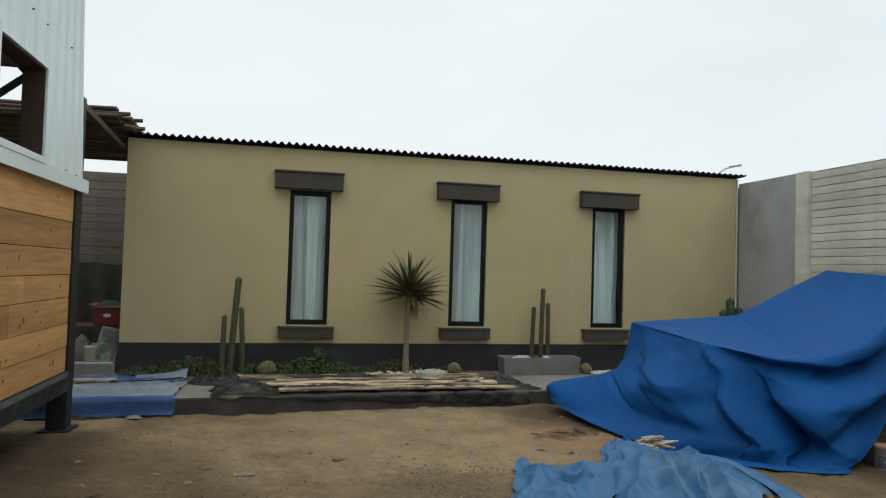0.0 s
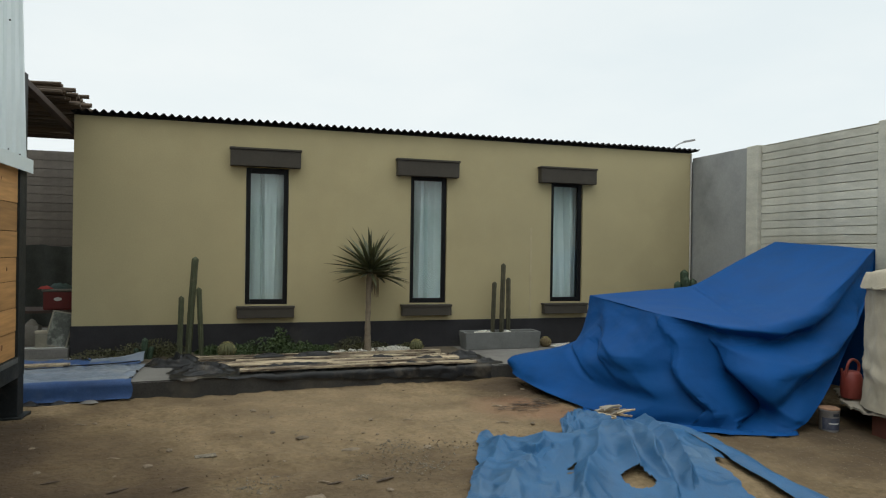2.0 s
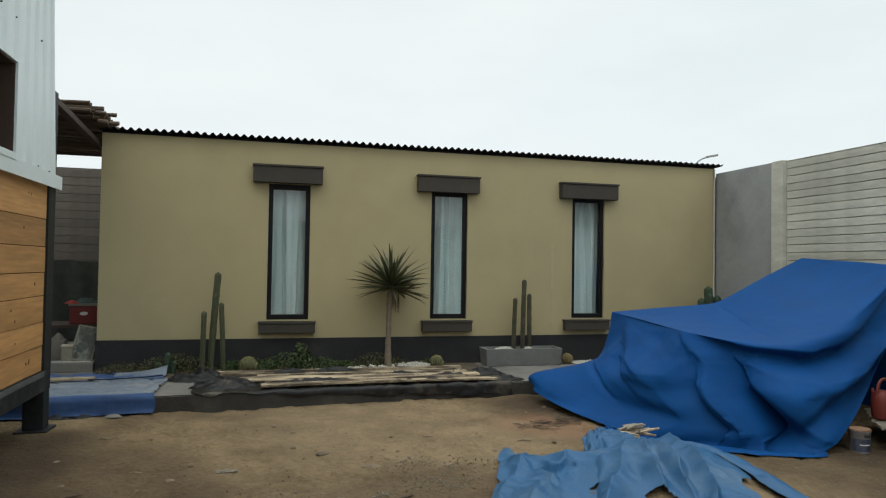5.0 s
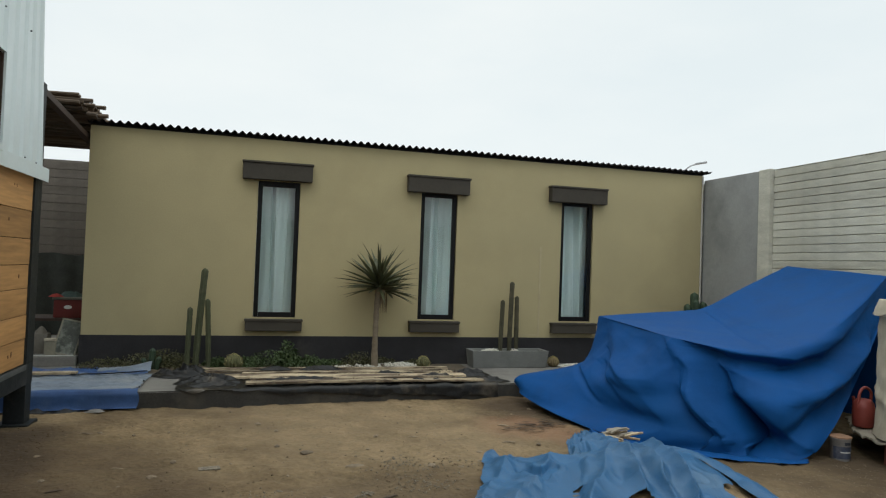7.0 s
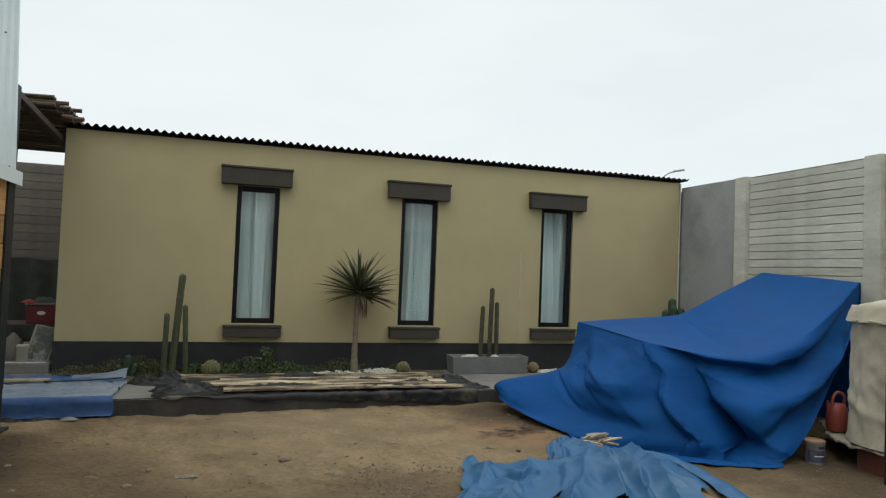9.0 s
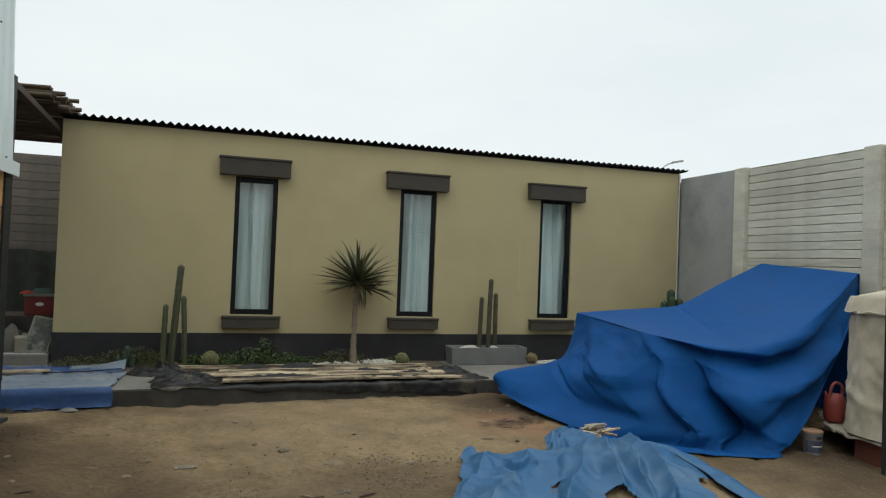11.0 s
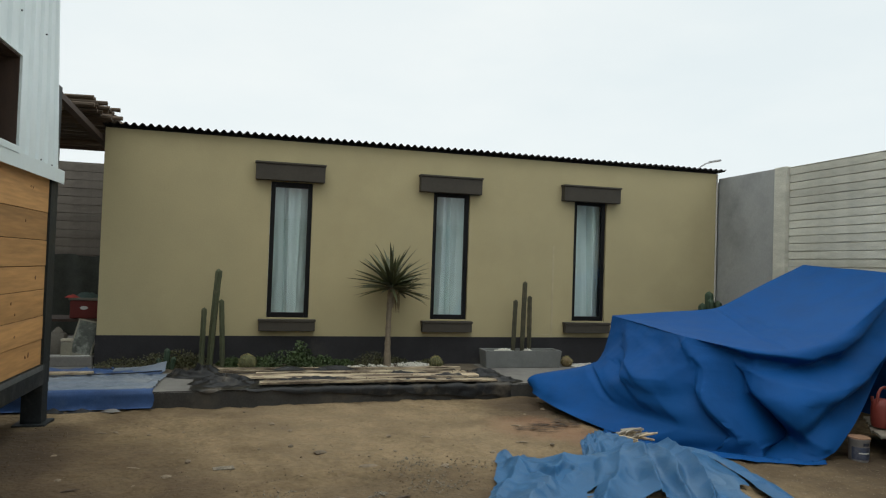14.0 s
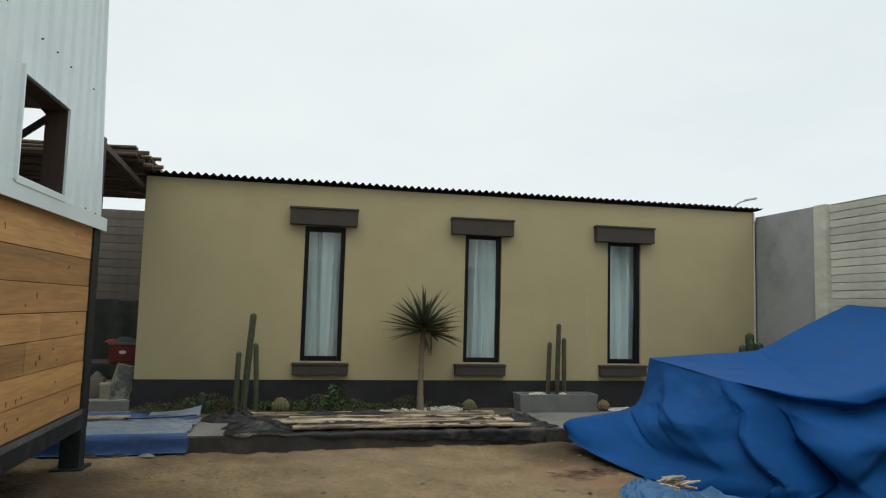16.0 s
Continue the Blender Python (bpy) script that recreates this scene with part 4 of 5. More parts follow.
def torn_strip():
    bm = bmesh.new()
    strip = along([(1.12, -4.64, 0.0), (1.36, -4.90, 0.0), (1.40, -5.25, 0.0), (1.36, -5.6, 0.0), (1.36, -6.4, 0.0)], 60)

    def g(u, v):
        p = strip[int(round(u * 60))].copy()
        p.x += (v - 0.5) * (0.17 + 0.04 * u) + 0.015 * fbm(u * 8, v, 4.0)
        p.z = max(0.012, heap_z(p.x, p.y) + 0.03 + 0.035 * math.sin(math.pi * v) + 0.015 * fbm(u * 8, v * 2, 7.0))
        return p
    sheet(g, 60, 12, bm=bm)
    return bm


def torn_flap():
    low = along([(0.30, -4.66, 0.08), (0.48, -4.69, 0.12), (0.74, -4.68, 0.18)], 40)
    high = along([(0.42, -4.36, 0.12), (0.54, -4.26, 0.16), (0.68, -4.18, 0.17), (0.90, -4.36, 0.13)], 40)

    def g(u, v):
        i = int(round(u * 40))
        p = low[i].lerp(high[i], v)
        c = 1 - 2.2 * abs(fbm(u * 3.2 + v, v * 2.6 - u, 4.0, 2))
        p.z += 0.02 * math.sin(math.pi * v) + 0.05 * c * min(1, v * 4) + 0.05 * fbm(u * 9, 3.0) * v ** 4
        p.y += 0.03 * c * v
        return p
    return sheet(g, 40, 26)


torn = thing("torn_tarpaulin", "faded light blue tarpaulin with holes, crumpled over sand", "tarpaulin")
part("sheet", torn_tarp(), M_TARP2, torn, soft=80)
part("torn_strip", torn_strip(), M_TARP2, torn, "torn loose strip of the same tarpaulin", soft=80)
part("folded_flap", torn_flap(), M_TARP2, torn, "corner folded back on itself", soft=80)



# ---- garden bed ----
def lay(x0, x1, y0, y1, z, nx, ny, rough, seed):
    """A thin uneven layer that lies on its support and thins out at the rim."""
    def f(u, v):
        x, y = x0 + (x1 - x0) * u, y0 + (y1 - y0) * v
        rim = max(abs(u - 0.5), abs(v - 0.5)) * 2
        return Vector((x, y, z + rough * (0.5 + fbm(x * 3, y * 3, seed)) * (1 - rim ** 6)))
    return sheet(f, nx, ny)


solid("garden_bed", lay(-4.30, 0.80, -0.62, -0.016, 0.174, 90, 14, 0.035, 1.0), M_SOIL, "narrow strip of planted soil along the house", "garden bed", kind="structure", soft=70)
solid("bed_edging", box(-2.85, 0.42, -0.70, -0.63, 0.172, 0.235, 0.006), M_PLANK, "pale weathered edging board along the bed", "edging")


def leaf_cloud(spots, count, size, seed):
    """Many small leaves in low uneven clumps: (x, y, radius x, radius y, height)."""
    rng = random.Random(seed)
    verts, faces = [], []
    for _ in range(count):
        sx, sy, rx, ry, h = rng.choice(spots)
        a, r = rng.uniform(0, 6.283), rng.random() ** 0.6
        x, y = sx + rx * r * math.cos(a), min(-0.03, sy + ry * r * math.sin(a))
        z = 0.185 + h * rng.random() * (1 - r * r * 0.75)
        s = size * rng.uniform(0.6, 1.5)
        d = Vector((rng.uniform(-1, 1), rng.uniform(-1, 1), rng.uniform(-0.3, 0.9))).normalized()
        e = d.cross(Vector((rng.uniform(-1, 1), rng.uniform(-1, 1), 0.4))).normalized()
        p = Vector((x, y, z))
        k = len(verts)
        verts += [p, p + d * s * 0.5 + e * s * 0.28, p + d * s, p + d * s * 0.5 - e * s * 0.28]
        faces.append((k, k + 1, k + 2, k + 3))
    return verts, faces


def stuff(name, data, mat, label, category):
    me = bpy.data.meshes.new(name)
    me.from_pydata([tuple(v) for v in data[0]], [], data[1])
    me.materials.append(mat)
    return tagged(new(name, me), label, category, kind="stuff")


stuff("ground_cover", leaf_cloud([(-2.3, -0.30, 0.30, 0.22, 0.14), (-1.9, -0.26, 0.45, 0.22, 0.22), (-1.72, -0.2, 0.16, 0.12, 0.34), (-1.45, -0.3, 0.35, 0.22, 0.15),
                                  (-1.15, -0.3, 0.25, 0.18, 0.09), (-2.62, -0.25, 0.2, 0.15, 0.12)], 5200, 0.034, 2), M_GREEN, "leafy green ground cover along the plinth", "ground cover")
stuff("dry_ground_cover", leaf_cloud([(-3.95, -0.3, 0.35, 0.2, 0.13), (-3.55, -0.26, 0.35, 0.2, 0.19), (-3.15, -0.3, 0.3, 0.2, 0.20), (-3.3, -0.2, 0.3, 0.14, 0.24), (-0.74, -0.26, 0.30, 0.2, 0.20),
                                      (-0.45, -0.15, 0.3, 0.1, 0.12), (-0.95, -0.4, 0.3, 0.15, 0.06), (0.1, -0.14, 0.25, 0.1, 0.07)], 6500, 0.026, 3), M_OLIVE, "olive and brown low ground cover", "ground cover")


def pebbles(spots, count, size, seed, floor=0.19):
    rng = random.Random(seed)
    verts, faces = [], []
    for _ in range(count):
        sx, sy, rx, ry = rng.choice(spots)
        a, r = rng.uniform(0, 6.283), rng.random() ** 0.5
        x, y = sx + rx * r * math.cos(a), sy + ry * r * math.sin(a)
        s = size * rng.uniform(0.6, 1.4)
        base = floor if floor is not None else ground_height(x, y)
        c = Vector((x, y, base + s * 0.35 + (0.05 * rng.random() * (1 - r) if floor else 0)))
        k = len(verts)
        for d in ((1, 0, 0), (0, 1, 0), (-1, 0, 0), (0, -1, 0), (0, 0, 0.75), (0, 0, -0.75)):
            verts.append(c + Vector(d) * s * rng.uniform(0.7, 1.2))
        for t in ((0, 1, 4), (1, 2, 4), (2, 3, 4), (3, 0, 4), (1, 0, 5), (2, 1, 5), (3, 2, 5), (0, 3, 5)):
            faces.append(tuple(k + q for q in t))
    return verts, faces


stuff("white_pebbles", pebbles([(-0.28, -0.36, 0.36, 0.2), (-0.12, -0.34, 0.22, 0.16), (-0.15, -0.3, 0.12, 0.1), (-0.85, -0.50, 0.4, 0.06)], 620, 0.018, 5, 0.198), M_PEBBLE, "white decorative pebbles in the bed", "pebbles")
stuff("white_pebbles", pebbles([(2.55, -0.35, 0.28, 0.14)], 260, 0.018, 6, 0.172), M_PEBBLE, "white pebbles beside the planter", "pebbles")


# ---- cacti ----
def stem(x, y, z0, z1, r, lean=(0.0, 0.0), ribs=7):
    n = 18
    pts = [(x + lean[0] * (i / n) ** 1.3, y + lean[1] * (i / n), z0 + (z1 - z0) * i / n) for i in range(n + 1)]
    rad = [r * (0.86 + 0.14 * min(1, i / 4)) * (1 + 0.04 * math.sin(i * 1.9)) for i in range(n + 1)]
    top = z1
    for k, f in enumerate((0.9, 0.68, 0.35, 0.05)):
        pts.append((pts[n][0], pts[n][1], top + r * 0.22 * (k + 1)))
        rad.append(r * f)
    return tube(pts, rad, ribs * 4, ribs=ribs, rib_depth=0.24)


def column_cactus(label, stems, mat=M_CACTUS, group="column cacti"):
    c = thing("column_cactus", label, "cactus", group)
    for s in stems:
        part("stem", stem(*s), mat, c, soft=60)
    return c


column_cactus("tall grey-green column cactus with three stems in the bed", [(-2.90, -0.36, 0.17, 1.45, 0.044, (0.07, 0)), (-3.0, -0.40, 0.17, 0.95, 0.035, (0.012, 0)),
              (-2.74, -0.37, 0.17, 1.06, 0.034, (-0.04, 0))])
column_cactus("slim column cactus with three stems in a concrete planter", [(1.345, -0.28, 0.36, 1.13, 0.034, (0.02, 0)), (1.485, -0.28, 0.36, 1.40, 0.036, (0.02, 0)), (1.60, -0.27, 0.36, 1.19, 0.034, (-0.01, 0))], M_CACTUSB)
column_cactus("dark green clustered cactus in the wall corner", [(4.60, -0.38, 0.17, 1.30, 0.065, (0.0, 0)), (4.47, -0.42, 0.17, 1.12, 0.06, (-0.02, 0)), (4.73, -0.4, 0.17, 1.16, 0.06, (0.02, 0)),
              (4.54, -0.5, 0.17, 1.2, 0.055, (0.0, 0)), (4.67, -0.52, 0.17, 1.05, 0.055, (0.0, 0))], M_CACTUSD)
column_cactus("small dark cactus beside the groundsheet", [(-3.42, -0.42, 0.17, 0.42, 0.04, (0.01, 0)), (-3.36, -0.44, 0.17, 0.32, 0.035, (0.03, 0)), (-3.48, -0.42, 0.17, 0.30, 0.035, (-0.03, 0))], M_CACTUSD)


def barrel_cactus(x, y, z, r, label, mat=M_BARREL):
    c = thing("barrel_cactus", label, "cactus", "barrel cacti")
    pts, rad = [], []
    for i in range(13):
        a = -1.2 + (1.45 + 1.2) * i / 12
        pts.append((x, y, z + r * 0.82 + r * 0.9 * math.sin(a)))
        rad.append(max(0.006, r * math.cos(a)))
    part("body", tube(pts, rad, 60, ribs=15, rib_depth=0.16), mat, c, soft=60)
    rng = random.Random(int(x * 100))
    verts, faces = [], []
    for i in range(420):
        a, b = rng.uniform(0, 6.283), rng.uniform(-0.3, 1.5)
        d = Vector((math.cos(a) * math.cos(b), math.sin(a) * math.cos(b), math.sin(b)))
        p = Vector((x, y, z + r * 0.82)) + d * r * 0.95
        t = d.cross(Vector((rng.uniform(-1, 1), rng.uniform(-1, 1), rng.uniform(-1, 1)))).normalized()
        q = p + (d + t * 0.7) * 0.02
        k = len(verts)
        verts += [p - t * 0.0015, p + t * 0.0015, q]
        faces.append((k, k + 1, k + 2))
    me = bpy.data.meshes.new("spines")
    me.from_pydata([tuple(v) for v in verts], [], faces)
    me.materials.append(M_SPINE)
    ob = tagged(new("spines", me), kind="stuff")
    ob.parent = c


barrel_cactus(-2.42, -0.50, 0.18, 0.115, "golden barrel cactus among green ground cover")
barrel_cactus(0.12, -0.48, 0.18, 0.095, "golden barrel cactus beside white pebbles")
barrel_cactus(2.19, -0.32, 0.165, 0.085, "small brownish barrel cactus beside the planter", M_LEAFDRY)

# ---- spiky tree ----
tree = thing("dracaena_tree", "small spiky dracaena with pale trunk and dark sword leaves", "tree")
TX, TY, TZ = -0.53, -0.40, 1.30
trunk_pts = along([(-0.555, -0.40, 0.17), (-0.56, -0.40, 0.45), (-0.557, -0.40, 0.8), (-0.552, -0.40, 1.1), (TX, TY, TZ)], 20)
part("trunk", tube(trunk_pts, [0.056 - 0.019 * min(1, i / 7) + 0.004 * math.sin(i * 2.3) + (0.012 * (i - 15) / 5 if i > 15 else 0) for i in range(21)], 12), M_TRUNK, tree, "pale ringed trunk", soft=60)
part("side_branch", tube(along([(-0.552, -0.40, 0.98), (-0.50, -0.40, 1.12), (-0.465, -0.40, 1.27)], 10), 0.027, 10), M_TRUNK, tree, soft=60)
rng = random.Random(8)


def sword(length, width, droop):
    bm = bmesh.new()
    n = 6
    rows = []
    for i in range(n + 1):
        f = i / n
        w = width * (0.55 + 0.9 * f * (1 - f) * 1.6) * (1 - f ** 3) + 0.0008
        z = -droop * f * f
        rows.append((bm.verts.new((length * f, -w, z + w * 0.5)), bm.verts.new((length * f, 0, z)), bm.verts.new((length * f, w, z + w * 0.5))))
    for a, b in zip(rows, rows[1:]):
        bm.faces.new((a[0], b[0], b[1], a[1]))
        bm.faces.new((a[1], b[1], b[2], a[2]))
    return bm


leaf_meshes = [mesh_of("leaf", sword(ln, 0.029, dr), M_LEAF) for ln, dr in ((0.50, 0.02), (0.56, 0.05), (0.48, 0.0), (0.54, 0.10))]
dry_meshes = [mesh_of("dry_leaf", sword(0.34, 0.010, 0.02), M_LEAFDRY)]
crown = part("crown", tube([(TX, TY, TZ - 0.06), (TX, TY, TZ + 0.10)], [0.05, 0.03], 10), M_LEAF, tree, "round crown of stiff dark green sword leaves")
for i in range(88):
    up = math.asin(min(1, max(-1, -0.12 + 1.10 * ((i + 0.5) / 88))))
    ob = new("leaf", rng.choice(leaf_meshes))
    ob.parent = crown
    s = rng.uniform(0.9, 1.22) * (1.0 if up < 0.9 else 0.95)
    ob.matrix_basis = Matrix.Translation((TX + rng.uniform(-0.02, 0.02), TY + rng.uniform(-0.02, 0.02), TZ - 0.02 + 0.08 * max(0, math.sin(up)))) @ pose(0, 0, 0, 0, 0, i * 137.5 + rng.uniform(-8, 8)) @ pose(0, 0, 0, rng.uniform(-25, 25), -math.degrees(up) + rng.uniform(-6, 6), 0) @ Matrix.Diagonal((s, s, s, 1))
for i in range(16):
    ob = new("leaf", rng.choice(leaf_meshes))
    ob.parent = crown
    s = rng.uniform(0.62, 0.92)
    ob.matrix_basis = pose(-0.455, -0.40, 1.24, 0, 0, rng.uniform(-75, 75)) @ pose(0, 0, 0, rng.uniform(-30, 30), rng.uniform(-45, 16), 0) @ Matrix.Diagonal((s, s, s, 1))
for i in range(14):
    ob = new("dry_leaf", dry_meshes[0])
    ob.parent = crown
    ob.matrix_basis = pose(TX + rng.uniform(0.0, 0.10), TY, TZ - 0.02, 0, 0, rng.uniform(-90, 60)) @ pose(0, 0, 0, 0, 80 + rng.uniform(-8, 8), 0)

# ---- planter ----
planter = thing("planter", "long grey concrete planter box on the terrace", "planter")
PX0, PX1, PY0, PY1, PZ0, PZ1 = 0.86, 2.05, -0.46, -0.12, 0.172, 0.42
bm = bmesh.new()
t_in = 0.045


def taper(bm, x0, x1, y0, y1, z0, z1, s):
    lo = [bm.verts.new(c) for c in ((x0 + s, y0 + s, z0), (x1 - s, y0 + s, z0), (x1 - s, y1 - s, z0), (x0 + s, y1 - s, z0))]
    hi = [bm.verts.new(c) for c in ((x0, y0, z1), (x1, y0, z1), (x1, y1, z1), (x0, y1, z1))]
    for i in range(4):
        j = (i + 1) % 4
        bm.faces.new((lo[i], lo[j], hi[j], hi[i]))
    return lo, hi


lo_o, hi_o = taper(bm, PX0, PX1, PY0, PY1, PZ0, PZ1, 0.025)
lo_i, hi_i = taper(bm, PX0 + t_in, PX1 - t_in, PY0 + t_in, PY1 - t_in, PZ0 + 0.05, PZ1, 0.01)
bm.faces.new(lo_o)
bm.faces.new(lo_i)
for i in range(4):
    j = (i + 1) % 4
    bm.faces.new((hi_o[i], hi_o[j], hi_i[j], hi_i[i]))
bmesh.ops.recalc_face_normals(bm, faces=bm.faces[:])
bmesh.ops.bevel(bm, geom=[e for e in bm.edges], offset=0.006, segments=2, affect="EDGES")
part("trough", bm, M_PLANTER, planter, "cast grey concrete trough")
part("soil", lay(PX0 + 0.05, PX1 - 0.05, PY0 + 0.05, PY1 - 0.05, 0.36, 20, 8, 0.02, 4.0), M_SOIL, planter)
stuff("white_pebbles", pebbles([(1.2, -0.29, 0.16, 0.1), (1.56, -0.33, 0.07, 0.06)], 220, 0.018, 7, 0.385), M_PEBBLE, "white pebbles in the planter", "pebbles")

# ---- boards and plastic on the terrace ----
rng = random.Random(21)


def draped(name, x0, x1, y0, y1, label, mat, z=0.176, amp=0.03, nx=90, ny=26, over=0.0, seed=1.0, ragged=0.06, cat="plastic sheet"):
    """A crumpled sheet on the terrace; over: how far it hangs down the kerb."""
    def f(u, v):
        x = x0 + (x1 - x0) * u + ragged * fbm(v * 4, seed, u) * (abs(u - 0.5) * 2) ** 5
        yk = -1.69 + 0.046 * x - 0.012
        near = y0 + ragged * fbm(x * 3, seed)
        s = near + (y1 - near) * v
        c = amp * max(0.0, 0.55 - 1.3 * abs(fbm(x * 2.3, s * 3.0, seed)) + 0.6 * fbm(x * 6, s * 6, seed + 3) + 0.5 * (0.5 - 2 * abs(fbm(x * 9 - s * 4, s * 12 + x * 3, seed + 5, 1))))
        if s < yk:
            d = yk - s
            return Vector((x, yk - 0.006 - c * 0.5 - 0.02 * min(1, d * 5), max(0.012, z + c * 0.3 - d)))
        return Vector((x, s, z + c))
    return solid(name, sheet(f, nx, ny), mat, label, cat, soft=75)


draped("plastic_sheet", -2.98, 0.80, -1.83, -0.72, "black plastic sheeting crumpled under boards and over the kerb", M_BLACKPL, amp=0.022, nx=150, ny=40, seed=2.0)


def crumpled_heap(name, cx, cy, rx, ry, h, z, mat, label, cat, seed, n=34):
    def f(u, v):
        a, r = u * 2 * math.pi, v
        w = 1 + 0.25 * fbm(math.cos(a) * 1.5, math.sin(a) * 1.5, seed)
        x, y = cx + rx * r * w * math.cos(a), cy + ry * r * w * math.sin(a)
        k = (1 - r * r)
        return Vector((x, y, z + h * k * (0.40 + 1.1 * (1 - 2.4 * abs(fbm(x * 4, y * 7, seed, 2))) + 0.22 * (0.5 - 2 * abs(fbm(x * 13 + y * 5, y * 19 - x * 6, seed + 2, 1)))) * 0.6 + 0.01 * (1 - r)))
    bm = sheet(f, n * 2, n)
    bmesh.ops.remove_doubles(bm, verts=bm.verts[:], dist=0.0005)
    for v in bm.verts:
        v.co.z = max(v.co.z, z)
    return solid(name, bm, mat, label, cat, soft=75)


crumpled_heap("crumpled_plastic", -3.02, -0.85, 0.36, 0.2, 0.16, 0.176, M_BLACKPL, "crumpled heap of black plastic by the bed", "plastic", 3.0)
crumpled_heap("crumpled_plastic", -2.62, -1.45, 0.42, 0.22, 0.12, 0.178, M_BLACKPL, "crumpled grey-black plastic on the terrace edge", "plastic", 6.0)
crumpled_heap("crumpled_plastic", -1.35, -0.86, 0.26, 0.07, 0.06, 0.235, M_BLACKPL, "scrap of black plastic lying on boards", "plastic", 9.0)
crumpled_heap("crumpled_plastic", -1.9, -0.83, 0.2, 0.06, 0.045, 0.235, M_BLACKPL, "scrap of black plastic lying on boards", "plastic", 12.0)
crumpled_heap("crumpled_plastic", 0.62, -1.05, 0.32, 0.12, 0.10, 0.178, M_BLACKPL, "crumpled black plastic at the board ends", "plastic", 14.0)
crumpled_heap("crumpled_plastic", 0.72, -1.50, 0.30, 0.14, 0.07, 0.178, M_BLACKPL, "crumpled black plastic at the terrace edge", "plastic", 17.0)

BOARDS = [(-2.75, 0.30, -0.83, 0.07, 0.2), (-2.3, 0.40, -0.985, 0.10, -0.5), (-2.5, 0.50, -1.20, 0.18, 0.3), (-2.2, 0.30, -1.40, 0.08, -0.4), (-2.25, 0.62, -1.60, 0.17, 1.0)]
for bx0, bx1, by, bw, rot in BOARDS:
    ln = bx1 - bx0
    bm = bmesh.new()
    bmesh.ops.create_cube(bm, size=1.0)
    bmesh.ops.subdivide_edges(bm, edges=[e for e in bm.edges if abs((e.verts[0].co - e.verts[1].co).x) > 0.5], cuts=14)
    for v in bm.verts:
        f = v.co.x + 0.5
        v.co = Vector((v.co.x * ln, v.co.y * bw + 0.012 * fbm(f * 4, by * 9), v.co.z * 0.022 + 0.005 * math.sin(f * 5 + by * 20) + 0.003 * fbm(f * 9, v.co.y * 5, by)))
    bm.transform(pose((bx0 + bx1) / 2, by, 0.212 + rng.uniform(0, 0.012), rng.uniform(-4, 4), 0, rot))
    solid("wooden_board", bm, M_PLANK, "long weathered wooden board lying on black plastic", "board", "boards on the terrace")

stuff("wood_scraps", leaf_cloud([(-1.0, -1.085, 1.4, 0.035, 0.03), (-0.9, -1.46, 1.3, 0.05, 0.03), (-0.6, -0.91, 1.2, 0.04, 0.03), (-0.2, -1.32, 0.5, 0.04, 0.03), (0.3, -1.0, 0.25, 0.1, 0.03)], 1400, 0.032, 27), M_SCRAP, "dark splinters and dirt between the boards", "scraps")
crumpled_heap("crumpled_plastic", -0.5, -1.07, 0.5, 0.05, 0.05, 0.2, M_BLACKPL, "strip of black plastic rucked between the boards", "plastic", 61.0)
crumpled_heap("crumpled_plastic", 0.1, -1.24, 0.35, 0.05, 0.05, 0.2, M_BLACKPL, "strip of black plastic rucked between the boards", "plastic", 63.0)
crumpled_heap("crumpled_plastic", -1.6, -1.42, 0.6, 0.05, 0.05, 0.2, M_BLACKPL, "strip of black plastic rucked between the boards", "plastic", 65.0)
crumpled_heap("crumpled_plastic", -0.3, -1.6, 0.7, 0.06, 0.05, 0.2, M_BLACKPL, "strip of black plastic rucked between the boards", "plastic", 67.0)
draped("groundsheet", -6.2, -3.36, -1.84, -0.78, "grey-blue tarpaulin groundsheet hanging over the kerb", M_TARP3, z=0.182, amp=0.035, nx=110, ny=60, seed=8.0, cat="groundsheet")
draped("groundsheet", -6.2, -3.42, -0.86, -0.34, "faded blue tarpaulin folded along the bed", M_TARP3E, z=0.186, amp=0.025, nx=110, ny=20, seed=11.0, cat="groundsheet")


def raised_fold(u, v):
    x = -4.0 + 0.60 * u
    return Vector((x, -0.62 + 0.30 * v + 0.02 * math.sin(u * 7), 0.190 + math.sin(math.pi * v) * (0.02 + 0.09 * u ** 2) + 0.008 * fbm(u * 5, v * 3)))


solid("tarp_fold", sheet(raised_fold, 30, 14), M_TARP3, "raised fold of faded blue tarpaulin", "groundsheet", soft=75)


def blue_drop(u, v):
    x = -6.2 + 2.86 * u
    yk = -1.69 + 0.046 * x - 0.03
    s = 0.30 * v
    c = 0.012 * fbm(x * 2.5, v * 2, 5.0) + 0.01 * math.sin(x * 9 + 2 * v)
    return Vector((x + 0.03 * fbm(v * 3, 2.0), yk + 0.07 - 0.075 * min(1, v * 3) - 0.10 * max(0, v - 0.62) + c, max(0.012, 0.205 - 0.22 * max(0, v - 0.2) / 0.6)))


solid("groundsheet_hem", sheet(blue_drop, 90, 20), M_TARP3E, "darker blue hem of the groundsheet over the kerb", "groundsheet", soft=75)
bm = box(-5.4, -4.15, -0.98, -0.86, 0.215, 0.242, 0.004)
solid("wooden_board", bm, M_PLANK, "short wooden board lying on the blue groundsheet", "board", "boards on the terrace")

